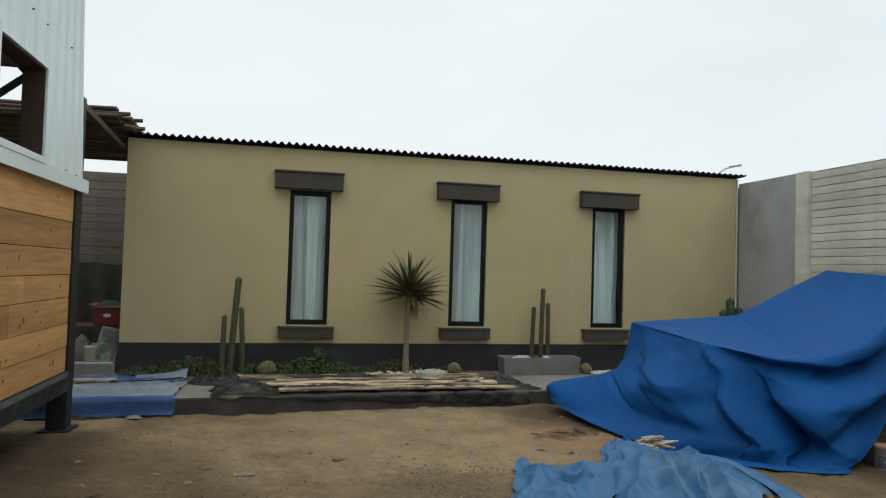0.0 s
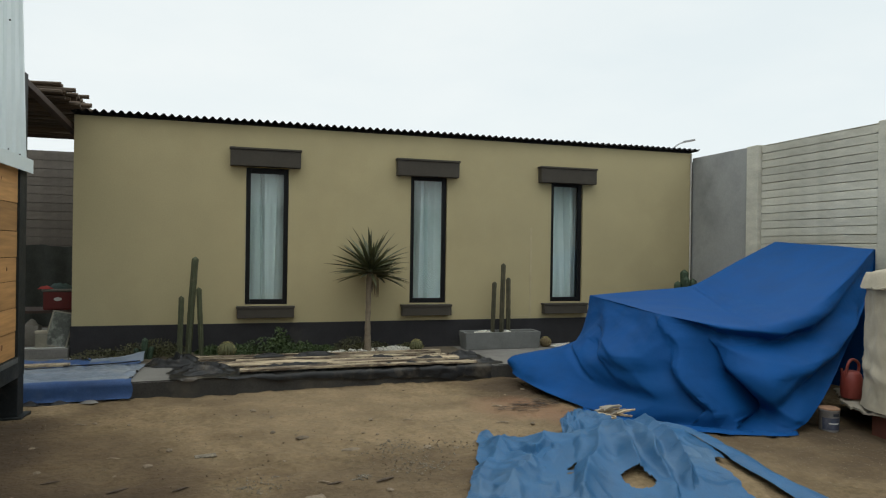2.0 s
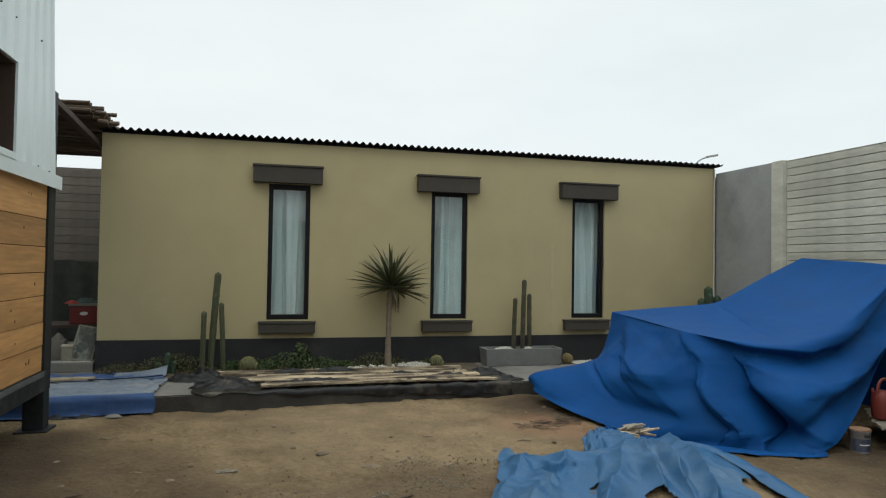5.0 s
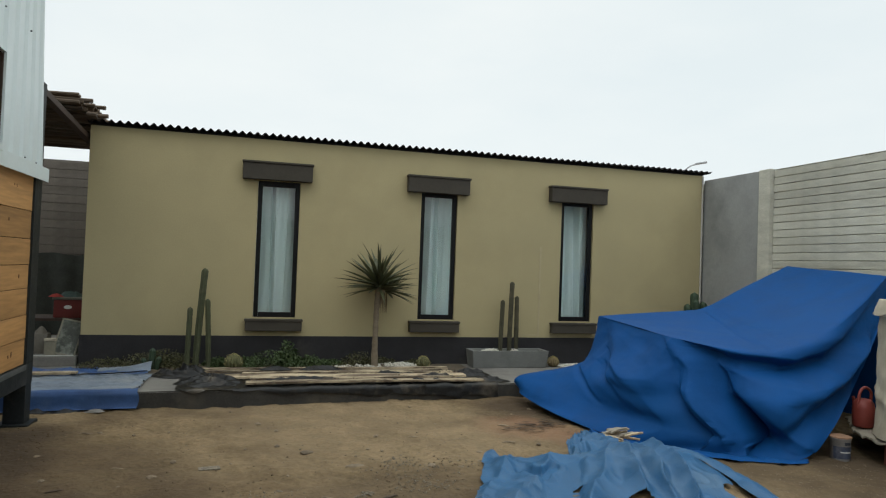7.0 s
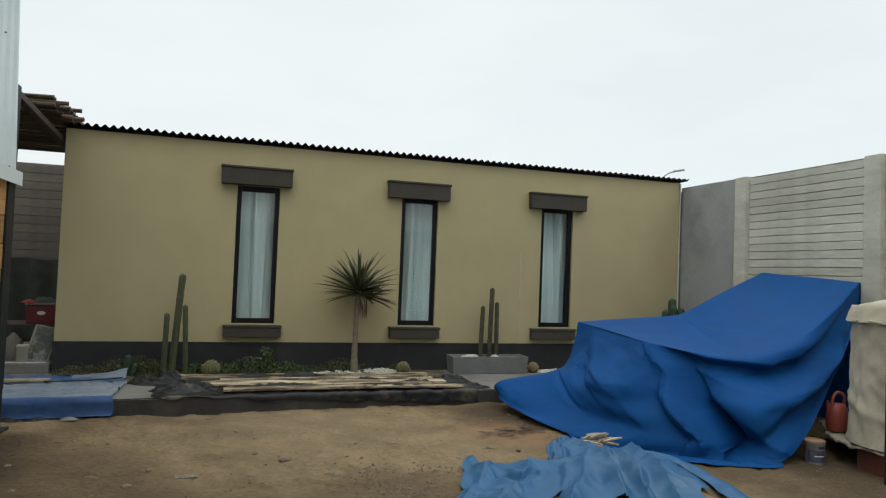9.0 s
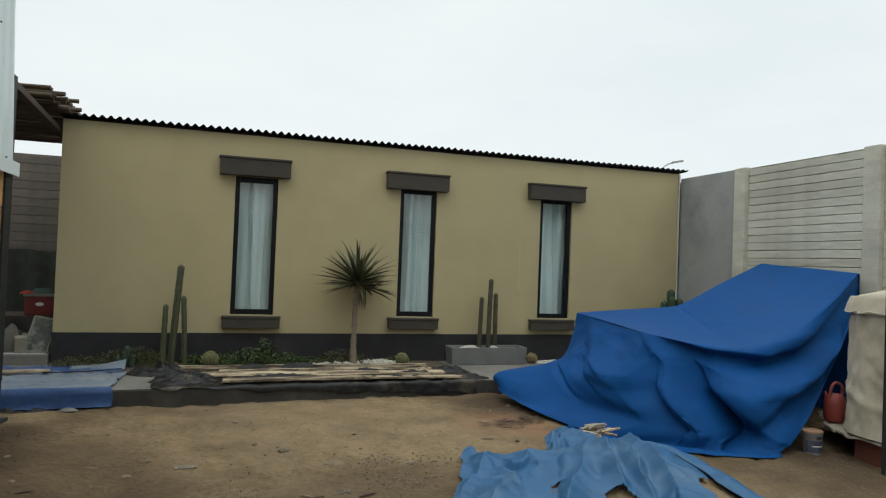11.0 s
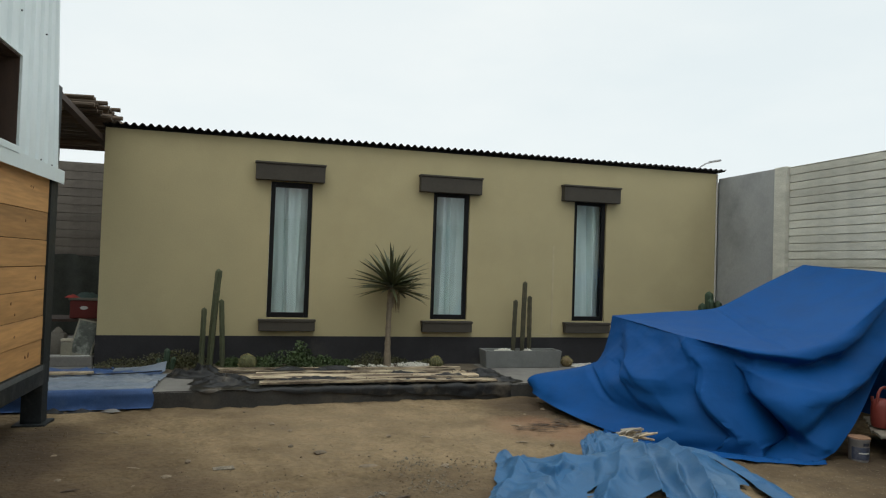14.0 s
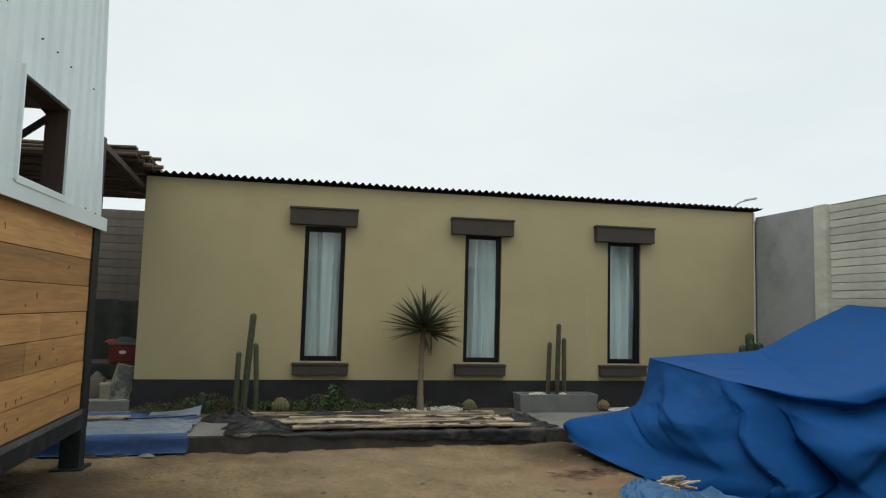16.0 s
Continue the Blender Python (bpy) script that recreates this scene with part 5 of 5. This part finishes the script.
solid("cord", tube(along([(-4.2, -0.985, 0.222), (-3.95, -0.965, 0.222), (-3.75, -0.94, 0.224), (-3.55, -0.86, 0.224), (-3.42, -0.74, 0.218)], 24), 0.007, 6), M_BLACKPL, "thin black cord lying on the groundsheet", "cord", soft=50)
crumpled_heap("plastic_scrap", -3.72, -1.99, 0.10, 0.035, 0.03, 0.0, M_SLAB, "torn grey plastic scrap at the foot of the kerb", "plastic", 81.0, 14)
crumpled_heap("plastic_scrap", -4.15, -1.98, 0.3, 0.05, 0.05, 0.0, M_BLACKPL, "strip of black plastic at the foot of the kerb", "plastic", 83.0, 14)

# ---- clutter beside the house ----
bench = thing("work_table", "low rough table with a dark top", "table")
part("tabletop", box(-5.75, -4.40, 0.45, 1.1, 0.70, 0.735, 0.004), M_BROWN, bench)
for x in (-5.68, -4.47):
    for y in (0.5, 1.03):
        part("leg", box(x - 0.025, x + 0.025, y - 0.025, y + 0.025, 0.172, 0.699, 0.003), M_BROWN, bench)
cooler = thing("cool_box", "dark red plastic cool box with a pale lid", "cool box")
part("body", box(-4.80, -4.36, 0.50, 0.86, 0.737, 0.985, 0.02), M_RED, cooler)
part("lid", box(-4.815, -4.35, 0.485, 0.875, 0.987, 1.02, 0.01), M_PALE, cooler, "pale plastic lid")
bm = tube([(-4.62, 0.4985, 0.885), (-4.62, 0.4955, 0.885)], 0.05, 18)
bm.transform(Matrix.Translation((-4.62, 0, 0.885)) @ Matrix.Diagonal((1, 1, 0.5, 1)) @ Matrix.Translation((4.62, 0, -0.885)))
part("badge", bm, M_WHITE, cooler, "pale oval badge")
crumpled_heap("cloth", -4.63, 0.66, 0.19, 0.15, 0.08, 1.022, M_BLUECLOTH, "crumpled grey-blue cloth on the cool box", "cloth", 31.0, 20)
crumpled_heap("cloth", -4.78, 0.54, 0.09, 0.07, 0.045, 1.022, M_REDCLOTH, "small red cloth on the cool box", "cloth", 33.0, 14)


def leaning_panel(name, x, y, w, h, tilt, mat, rim, label, turn=0.0, lean=0.0):
    p = thing(name, label, "panel")
    m = pose(x, y, 0.296, tilt, lean, turn)
    b = box(-w / 2 + 0.02, w / 2 - 0.02, -0.006, 0.006, 0.02, h - 0.02)
    b.transform(m)
    part("sheet", b, mat, p)
    fr = bmesh.new()
    for q in ((-w / 2, -w / 2 + 0.02, 0, h), (w / 2 - 0.02, w / 2, 0, h), (-w / 2 + 0.021, w / 2 - 0.021, 0, 0.02), (-w / 2 + 0.021, w / 2 - 0.021, h - 0.02, h)):
        box(q[0], q[1], -0.012, 0.012, q[2], q[3], 0.002, fr)
    fr.transform(m)
    part("frame", fr, rim, p)
    return p


M_OLDWHITE = material("yellowed_white_paint", (0.25, 0.23, 0.17), 0.6, vary=0.2, scale=9)
leaning_panel("glazed_frame", -4.545, 0.06, 0.27, 0.47, -14, M_SCREEN, M_OLDWHITE, "old white-framed pane leaning against the table", 8, 13)
leaning_panel("glazed_frame", -4.43, 0.11, 0.16, 0.44, -12, M_SCREEN, M_PALE, "narrow framed pane leaning behind another", -4, -3)
box_tin = thing("tin_box", "yellowed white tin box standing on the slab", "box")
part("body", box(-4.76, -4.63, 0.03, 0.11, 0.292, 0.48, 0.006), M_OLDWHITE, box_tin)
part("lid", box(-4.765, -4.625, 0.025, 0.115, 0.482, 0.515, 0.006), M_CLOTH, box_tin)
solid("foam_block", box(-5.00, -4.78, 0.26, 0.44, 0.174, 0.56, 0.04), M_PALE, "worn pale foam block standing by the table", "foam", soft=50)
crumpled_heap("sack", -4.88, 0.34, 0.075, 0.07, 0.09, 0.558, M_PALE, "pale bundled bag on a foam block", "sack", 45.0, 20)
crumpled_heap("sack", -5.35, 0.30, 0.2, 0.18, 0.45, 0.174, M_CLOTH, "pale stuffed sack on the terrace", "sack", 42.0, 22)
solid("stone_slab", box(-5.3, -4.37, -0.06, 0.24, 0.172, 0.290, 0.008), M_SLAB, "flat grey slab lying beside the house", "slab")
solid("white_cable", tube(along([(-5.2, 0.02, 0.296), (-4.95, -0.01, 0.300), (-4.8, 0.04, 0.296), (-4.6, 0.0, 0.299), (-4.42, 0.05, 0.296)], 24), 0.006, 6), M_WHITE, "thin white cable lying on the slab", "cable", soft=50)
bm = sheet(lambda u, v: Vector((-8.3 + 4.2 * u, 3.55 + 0.03 * math.sin(u * 60 + 2 * v), 0.18 + 1.42 * v + 0.05 * fbm(u * 6, 1.0) * v)), 120, 6)
solid("shade_cloth", bm, M_DARKCLOTH, "dark green shade cloth hung along the wall", "cloth", soft=70)

# ---- tank and its stand ----
stand = thing("tank_stand", "red-brown painted block stand with a worn board top", "stand")
part("block", box(3.30, 4.35, -5.75, -4.86, -0.02, 0.20, 0.01), M_REDBRICK, stand)


def worn_board():
    rim = along([(3.80, -3.98, 0), (3.55, -4.28, 0), (3.30, -4.58, 0), (3.22, -4.85, 0), (3.20, -5.3, 0), (3.19, -5.8, 0)], 90)

    def f(u, v):
        p = rim[int(round(u * 90))].copy()
        p.x += 0.03 * fbm(u * 18, 2.0) + 0.012 * fbm(u * 60, 5.0)
        return Vector((p.x + (4.45 - p.x) * v, p.y, 0.214 - 0.02 * (1 - v) ** 6 * max(0, fbm(u * 14, 8.0)) * 2))
    return sheet(f, 90, 10, thick=0.018)


part("board_top", worn_board(), M_CARD, stand, "worn pale board with torn edges")
part("side_block", box(3.95, 4.4, -4.5, -4.05, -0.02, 0.20, 0.01), M_REDBRICK, stand)
tank = thing("water_tank", "round tank wrapped in a dirty white cloth cover", "tank")
CX, CY, CR = 3.72, -5.08, 0.50


def wrap(u, v):
    a = u * 2 * math.pi
    r = CR * (1 + 0.018 * fbm(math.cos(a) * 3, math.sin(a) * 3, v * 2.5))
    r += 0.014 * (0.5 - abs(fbm(math.cos(a) * 3 + v * 3, math.sin(a) * 3 - v, v * 2.0, 2)) * 2.2) + 0.007 * (0.5 - abs(fbm(a * 6 + v * 4, v * 3, 4.0, 2)) * 2)
    r += 0.02 * math.exp(-((v - 0.25 - 0.12 * math.sin(a)) / 0.05) ** 2) + 0.03 * (1 - v) ** 8
    return Vector((CX + r * math.cos(a), CY + r * math.sin(a), 0.228 + 1.13 * v))


bm = sheet(wrap, 120, 50)
bmesh.ops.remove_doubles(bm, verts=bm.verts[:], dist=0.0005)
part("wrap", bm, M_CLOTH, tank, "dirty white cloth with creases", soft=75)


def cap(u, v):
    a = u * 2 * math.pi
    if v < 0.35:
        r, z = (CR + 0.045 - 0.05 * v / 0.35), 1.325 + 0.15 * v / 0.35
    else:
        f = (v - 0.35) / 0.65
        r, z = (CR - 0.005) * (1 - 0.99 * f), 1.475 + 0.11 * f + 0.03 * math.sin(a * 2 + 1) * (1 - f)
    r *= 1 + (0.016 * math.sin(a * 13 + 2 * fbm(a * 2, 1.0)) + 0.02 * fbm(a * 5, v * 3)) * (1 - v)
    return Vector((CX + r * math.cos(a), CY + r * math.sin(a), z + 0.01 * fbm(math.cos(a) * 3, math.sin(a) * 3, v)))


bm = sheet(cap, 96, 24)
bmesh.ops.remove_doubles(bm, verts=bm.verts[:], dist=0.0005)
part("cap", bm, M_CLOTH, tank, "stitched cloth lid with a sagging hem", soft=75)
ring = [(CX + (CR + 0.035) * math.cos(a * 0.2618), CY + (CR + 0.035) * math.sin(a * 0.2618), 1.335 + 0.008 * math.sin(a * 2.3)) for a in range(25)]
part("cord", tube(ring, 0.011, 6), M_CLOTH, tank, soft=50)
rod = thing("steel_post", "slim black steel post beside the tank", "post")
part("shaft", tube([(3.12, -5.29, -0.02), (3.13, -5.29, 1.62)], 0.016, 10), M_STEEL, rod, soft=50)
part("top_bar", tube([(3.13, -5.29, 1.61), (3.38, -5.61, 1.63)], 0.014, 8), M_STEEL, rod, soft=50)

can = thing("watering_can", "faded red plastic watering can on the board", "watering can")
WX, WY, WZ = 3.53, -4.44, 0.226
prof = [(0.085, 0.0), (0.095, 0.02), (0.10, 0.10), (0.098, 0.18), (0.085, 0.235), (0.06, 0.262), (0.05, 0.265)]
part("body", tube([(WX, WY, WZ + z) for _, z in prof], [r for r, _ in prof], 22), M_CANRED, can, soft=50)
part("handle", tube(along([(WX + 0.07, WY - 0.01, WZ + 0.22), (WX + 0.075, WY - 0.01, WZ + 0.33), (WX, WY - 0.01, WZ + 0.375), (WX - 0.06, WY - 0.01, WZ + 0.33), (WX - 0.085, WY - 0.01, WZ + 0.20)], 20), 0.014, 8), M_CANRED, can, soft=50)
part("spout", tube(along([(WX + 0.04, WY + 0.08, WZ + 0.06), (WX + 0.07, WY + 0.16, WZ + 0.15), (WX + 0.09, WY + 0.20, WZ + 0.25)], 10), [0.024 - 0.001 * i for i in range(11)], 10), M_CANRED, can, soft=50)

M_RUST = material("dried_brown_paint", (0.30, 0.17, 0.10), 0.8, vary=0.3, scale=12)
M_LABEL = material("faded_label_print", (0.045, 0.055, 0.09), 0.6, vary=0.4, scale=14, second=(0.15, 0.15, 0.17), second_at=(0.54, 0.70))
bucket = thing("paint_bucket", "used white paint bucket with a rusty brown lid", "bucket")
BX, BY = 3.02, -4.66
prof = [(0.078, 0.0), (0.081, 0.01), (0.086, 0.185), (0.090, 0.19), (0.090, 0.205), (0.083, 0.205), (0.080, 0.175), (0.075, 0.03)]
bm = tube([(BX, BY, -0.01 + z) for _, z in prof], [r for r, _ in prof], 28, closed=False)
bm.faces.new([v for v in bm.verts[:28]])
bm.verts.ensure_lookup_table()
pail = part("pail", bm, M_BUCKET, bucket, "stained white pail", soft=40)
part("lid", tube([(BX, BY, 0.1965), (BX, BY, 0.206), (BX, BY, 0.212)], [0.091, 0.0905, 0.080], 24), M_RUST, bucket, "lid crusted with rusty brown paint", soft=40)


def band(r, z0, z1, a0, a1):
    return sheet(lambda u, v: Vector((BX + (r + 0.006 * (z0 + (z1 - z0) * v) / 0.2) * math.cos(a0 + (a1 - a0) * u), BY + (r + 0.006 * (z0 + (z1 - z0) * v) / 0.2) * math.sin(a0 + (a1 - a0) * u), z0 + (z1 - z0) * v)), 16, 1, thick=0.001)


part("label", band(0.0825, 0.015, 0.125, 3.2, 6.0), M_LABEL, pail, "faded grey-blue printed label")
part("label_bar", band(0.0835, 0.14, 0.165, 4.3, 5.0), M_INK, pail)
part("label_bar", band(0.0845, 0.07, 0.08, 3.9, 5.0), M_WHITE, pail)


# ---- street lamp beyond the roof ----
lamp = thing("street_lamp", "distant grey street lamp with a curved arm", "street lamp")
part("pole", tube([(26.0, 30, 0), (26.0, 30, 8.3)], [0.10, 0.06], 10), M_LAMPGREY, lamp)
part("arm", tube(along([(26.0, 30, 8.2), (26.15, 30, 8.85), (26.6, 30, 9.2), (27.1, 30, 9.36)], 14), 0.05, 8), M_LAMPGREY, lamp)
bm = box(-0.42, 0.42, -0.15, 0.15, -0.07, 0.07, 0.04)
bm.transform(pose(27.4, 30, 9.45, 0, -12, 0))
part("lamp_head", bm, M_LAMPGREY, lamp)

# ---- scraps on the earth ----
rng = random.Random(33)
stick_meshes = [mesh_of("stick", tube([(0, 0, 0), (0.11, 0.01, 0.004), (0.22, 0, 0)], [0.011, 0.014, 0.009], 6), m) for m in (M_PLANK, M_CARD)]
for i in range(13):
    ob = tagged(new("stick", rng.choice(stick_meshes)), "short dry wooden offcut on a small pile", "stick", "pile of offcuts")
    ob.matrix_basis = pose(0.92 + rng.uniform(-0.16, 0.12), -4.18 + rng.uniform(-0.08, 0.08), 0.12 + 0.012 * i * 0.6, 0, rng.uniform(-10, 6), rng.uniform(-40, 40))
crumpled_heap("offcut_pile", 0.98, -4.2, 0.26, 0.16, 0.13, 0.0, M_BRICKRED, "small mound of earth and chips", "rubble", 51.0, 18)


stone_me = []
for s in range(3):
    bm = bmesh.new()
    bmesh.ops.create_icosphere(bm, subdivisions=2, radius=0.03)
    for v in bm.verts:
        v.co = Vector((v.co.x * 1.3, v.co.y, v.co.z * 0.6)) * (1 + 0.3 * noise.noise(v.co * 40 + Vector((s * 3, 0, 0))))
    me = mesh_of("stone", bm, M_STONE)
    stone_me.append(me)
for i in range(70):
    x, y = rng.uniform(-4.0, 2.2), rng.uniform(-6.6, -2.1)
    ob = tagged(new("stone", rng.choice(stone_me)), "small loose stone on the sandy earth", "stone", "loose stones")
    s = rng.uniform(0.25, 0.8)
    ob.matrix_basis = pose(x, y, ground_height(x, y) + 0.004, 0, 0, rng.uniform(0, 360)) @ Matrix.Diagonal((s, s, s, 1))
stuff("gravel", pebbles([(-1.0, -4.5, 3.4, 2.4), (-0.9, -5.2, 0.6, 0.7), (-0.4, -4.3, 1.2, 0.9), (1.2, -3.0, 0.5, 0.6), (-3.4, -4.0, 1.0, 1.6), (-0.89, -4.78, 0.22, 0.14), (-2.15, -4.87, 0.28, 0.14), (-1.2, -4.3, 0.5, 0.4)], 600, 0.006, 9, None), M_STONE, "scattered grit and gravel on the earth", "gravel")
stuff("grit", pebbles([(-1.2, -4.2, 3.4, 2.3), (-0.6, -4.6, 1.8, 1.3), (1.9, -5.2, 1.3, 0.7), (-0.8, -3.2, 2.4, 0.9)], 3400, 0.0042, 19, None), M_GRIT, "fine pale and dark grit strewn over the earth", "grit")
def ground_litter(spots, count, size, seed):
    rng = random.Random(seed)
    verts, faces = [], []
    for _ in range(count):
        sx, sy, rx, ry = rng.choice(spots)
        a, r = rng.uniform(0, 6.283), rng.random() ** 0.6
        x, y = sx + rx * r * math.cos(a), sy + ry * r * math.sin(a)
        b, ln, w = rng.uniform(-0.5, 0.5), size * rng.uniform(0.5, 1.8), size * rng.uniform(0.08, 0.22)
        z = ground_height(x, y) + 0.006 + 0.02 * rng.random()
        dx, dy = math.cos(b) * ln, math.sin(b) * ln
        k = len(verts)
        verts += [(x - dx, y - dy, z), (x, y - w, z + 0.004), (x + dx, y + dy, z + rng.uniform(-0.004, 0.01)), (x, y + w, z + 0.004)]
        faces.append((k, k + 1, k + 2, k + 3))
    return verts, faces


stuff("dry_litter", ground_litter([(0.75, -3.1, 0.32, 0.16), (0.98, -3.0, 0.2, 0.2), (0.5, -3.25, 0.25, 0.14)], 90, 0.055, 71), M_SCRAP, "dark dry litter on the earth beside the blue tarpaulin", "litter")
stuff("dark_clods", pebbles([(-4.1, -3.0, 0.35, 0.5), (-3.95, -3.7, 0.3, 0.5), (-4.0, -4.5, 0.3, 0.6), (-0.88, -4.18, 0.35, 0.2), (-0.92, -4.76, 0.4, 0.25), (-0.5, -4.3, 0.3, 0.2), (-2.5, -4.4, 0.6, 0.4), (-1.5, -3.2, 1.6, 0.8)], 240, 0.0085, 72, None), M_CLOD, "damp dark clods of earth", "clods")
stuff("pale_gravel", pebbles([(-0.91, -4.73, 0.17, 0.15), (-0.91, -4.73, 0.26, 0.22), (-1.01, -4.18, 0.14, 0.16), (-1.0, -4.35, 0.3, 0.3), (-1.39, -4.89, 0.07, 0.05), (-2.12, -4.93, 0.12, 0.10), (-2.05, -4.8, 0.25, 0.16), (-0.6, -4.3, 0.3, 0.2)],
                          420, 0.008, 91, None), M_PALEGRIT, "small patches of pale grey gravel on the earth", "gravel")
for x, y, sx, sy, turn in ((-1.71, -3.72, 1.5, 1.2, 10), (-0.74, -4.25, 1.3, 0.9, 40), (-0.52, -4.35, 1.1, 0.8, 0), (-2.87, -4.26, 1.0, 0.8, 20), (-1.35, -4.14, 2.3, 1.0, 8), (-1.95, -3.5, 0.9, 0.7, 60), (-0.2, -3.9, 0.9, 0.8, 0)):
    ob = tagged(new("stone", stone_me[int(abs(x * 7)) % 3]), "brown stone half sunk in the earth", "stone", "loose stones")
    ob.matrix_basis = pose(x, y, ground_height(x, y) + 0.004, 0, 0, turn) @ Matrix.Diagonal((sx, sy, 0.9, 1))


def wood_chip(seed):
    rng = random.Random(seed)
    pts = along([(-0.06, 0, 0.0), (-0.02, rng.uniform(-0.01, 0.01), 0.006), (0.03, rng.uniform(-0.008, 0.008), 0.004), (0.07, 0, 0.0)], 8)
    bm = tube(pts, [0.004, 0.008, 0.010, 0.012, 0.012, 0.011, 0.010, 0.007, 0.003], 6)
    for v in bm.verts:
        v.co.z *= 0.6
    return mesh_of("wood_chip", bm, M_SCRAP if seed % 2 else M_STONE)


chip_meshes = [wood_chip(k) for k in range(4)]
for i, (x, y) in enumerate(((-1.66, -4.90), (-1.59, -4.95), (0.33, -3.09), (0.64, -3.09), (-3.15, -3.99), (-3.46, -4.46), (-3.62, -2.89), (-1.25, -5.0), (-0.7, -3.4), (-2.6, -4.8), (0.15, -3.7), (-3.0, -4.7))):
    ob = tagged(new("wood_chip", chip_meshes[i % 4]), "splinter of wood lying on the earth", "wood chip", "wood chips")
    ob.matrix_basis = pose(x, y, ground_height(x, y) + 0.006, 0, 0, -25 + 37 * i % 70) @ Matrix.Diagonal((0.8 + 0.12 * (i % 4),) * 3 + (1,))
chip = solid("board_offcut", box(-0.08, 0.08, -0.035, 0.035, 0, 0.009, 0.002), M_PALEGRIT, "pale board offcut half buried in the earth", "offcut")
chip.matrix_basis = pose(-2.48, -4.06, ground_height(-2.48, -4.06) + 0.002, 2, 1, 12)
brick = solid("broken_brick", box(-0.06, 0.06, -0.035, 0.035, 0, 0.03, 0.008), M_STONE, "broken flat stone lying in the yard", "stone")
brick.matrix_basis = pose(-1.75, -5.25, 0.004, 0, 0, 12)
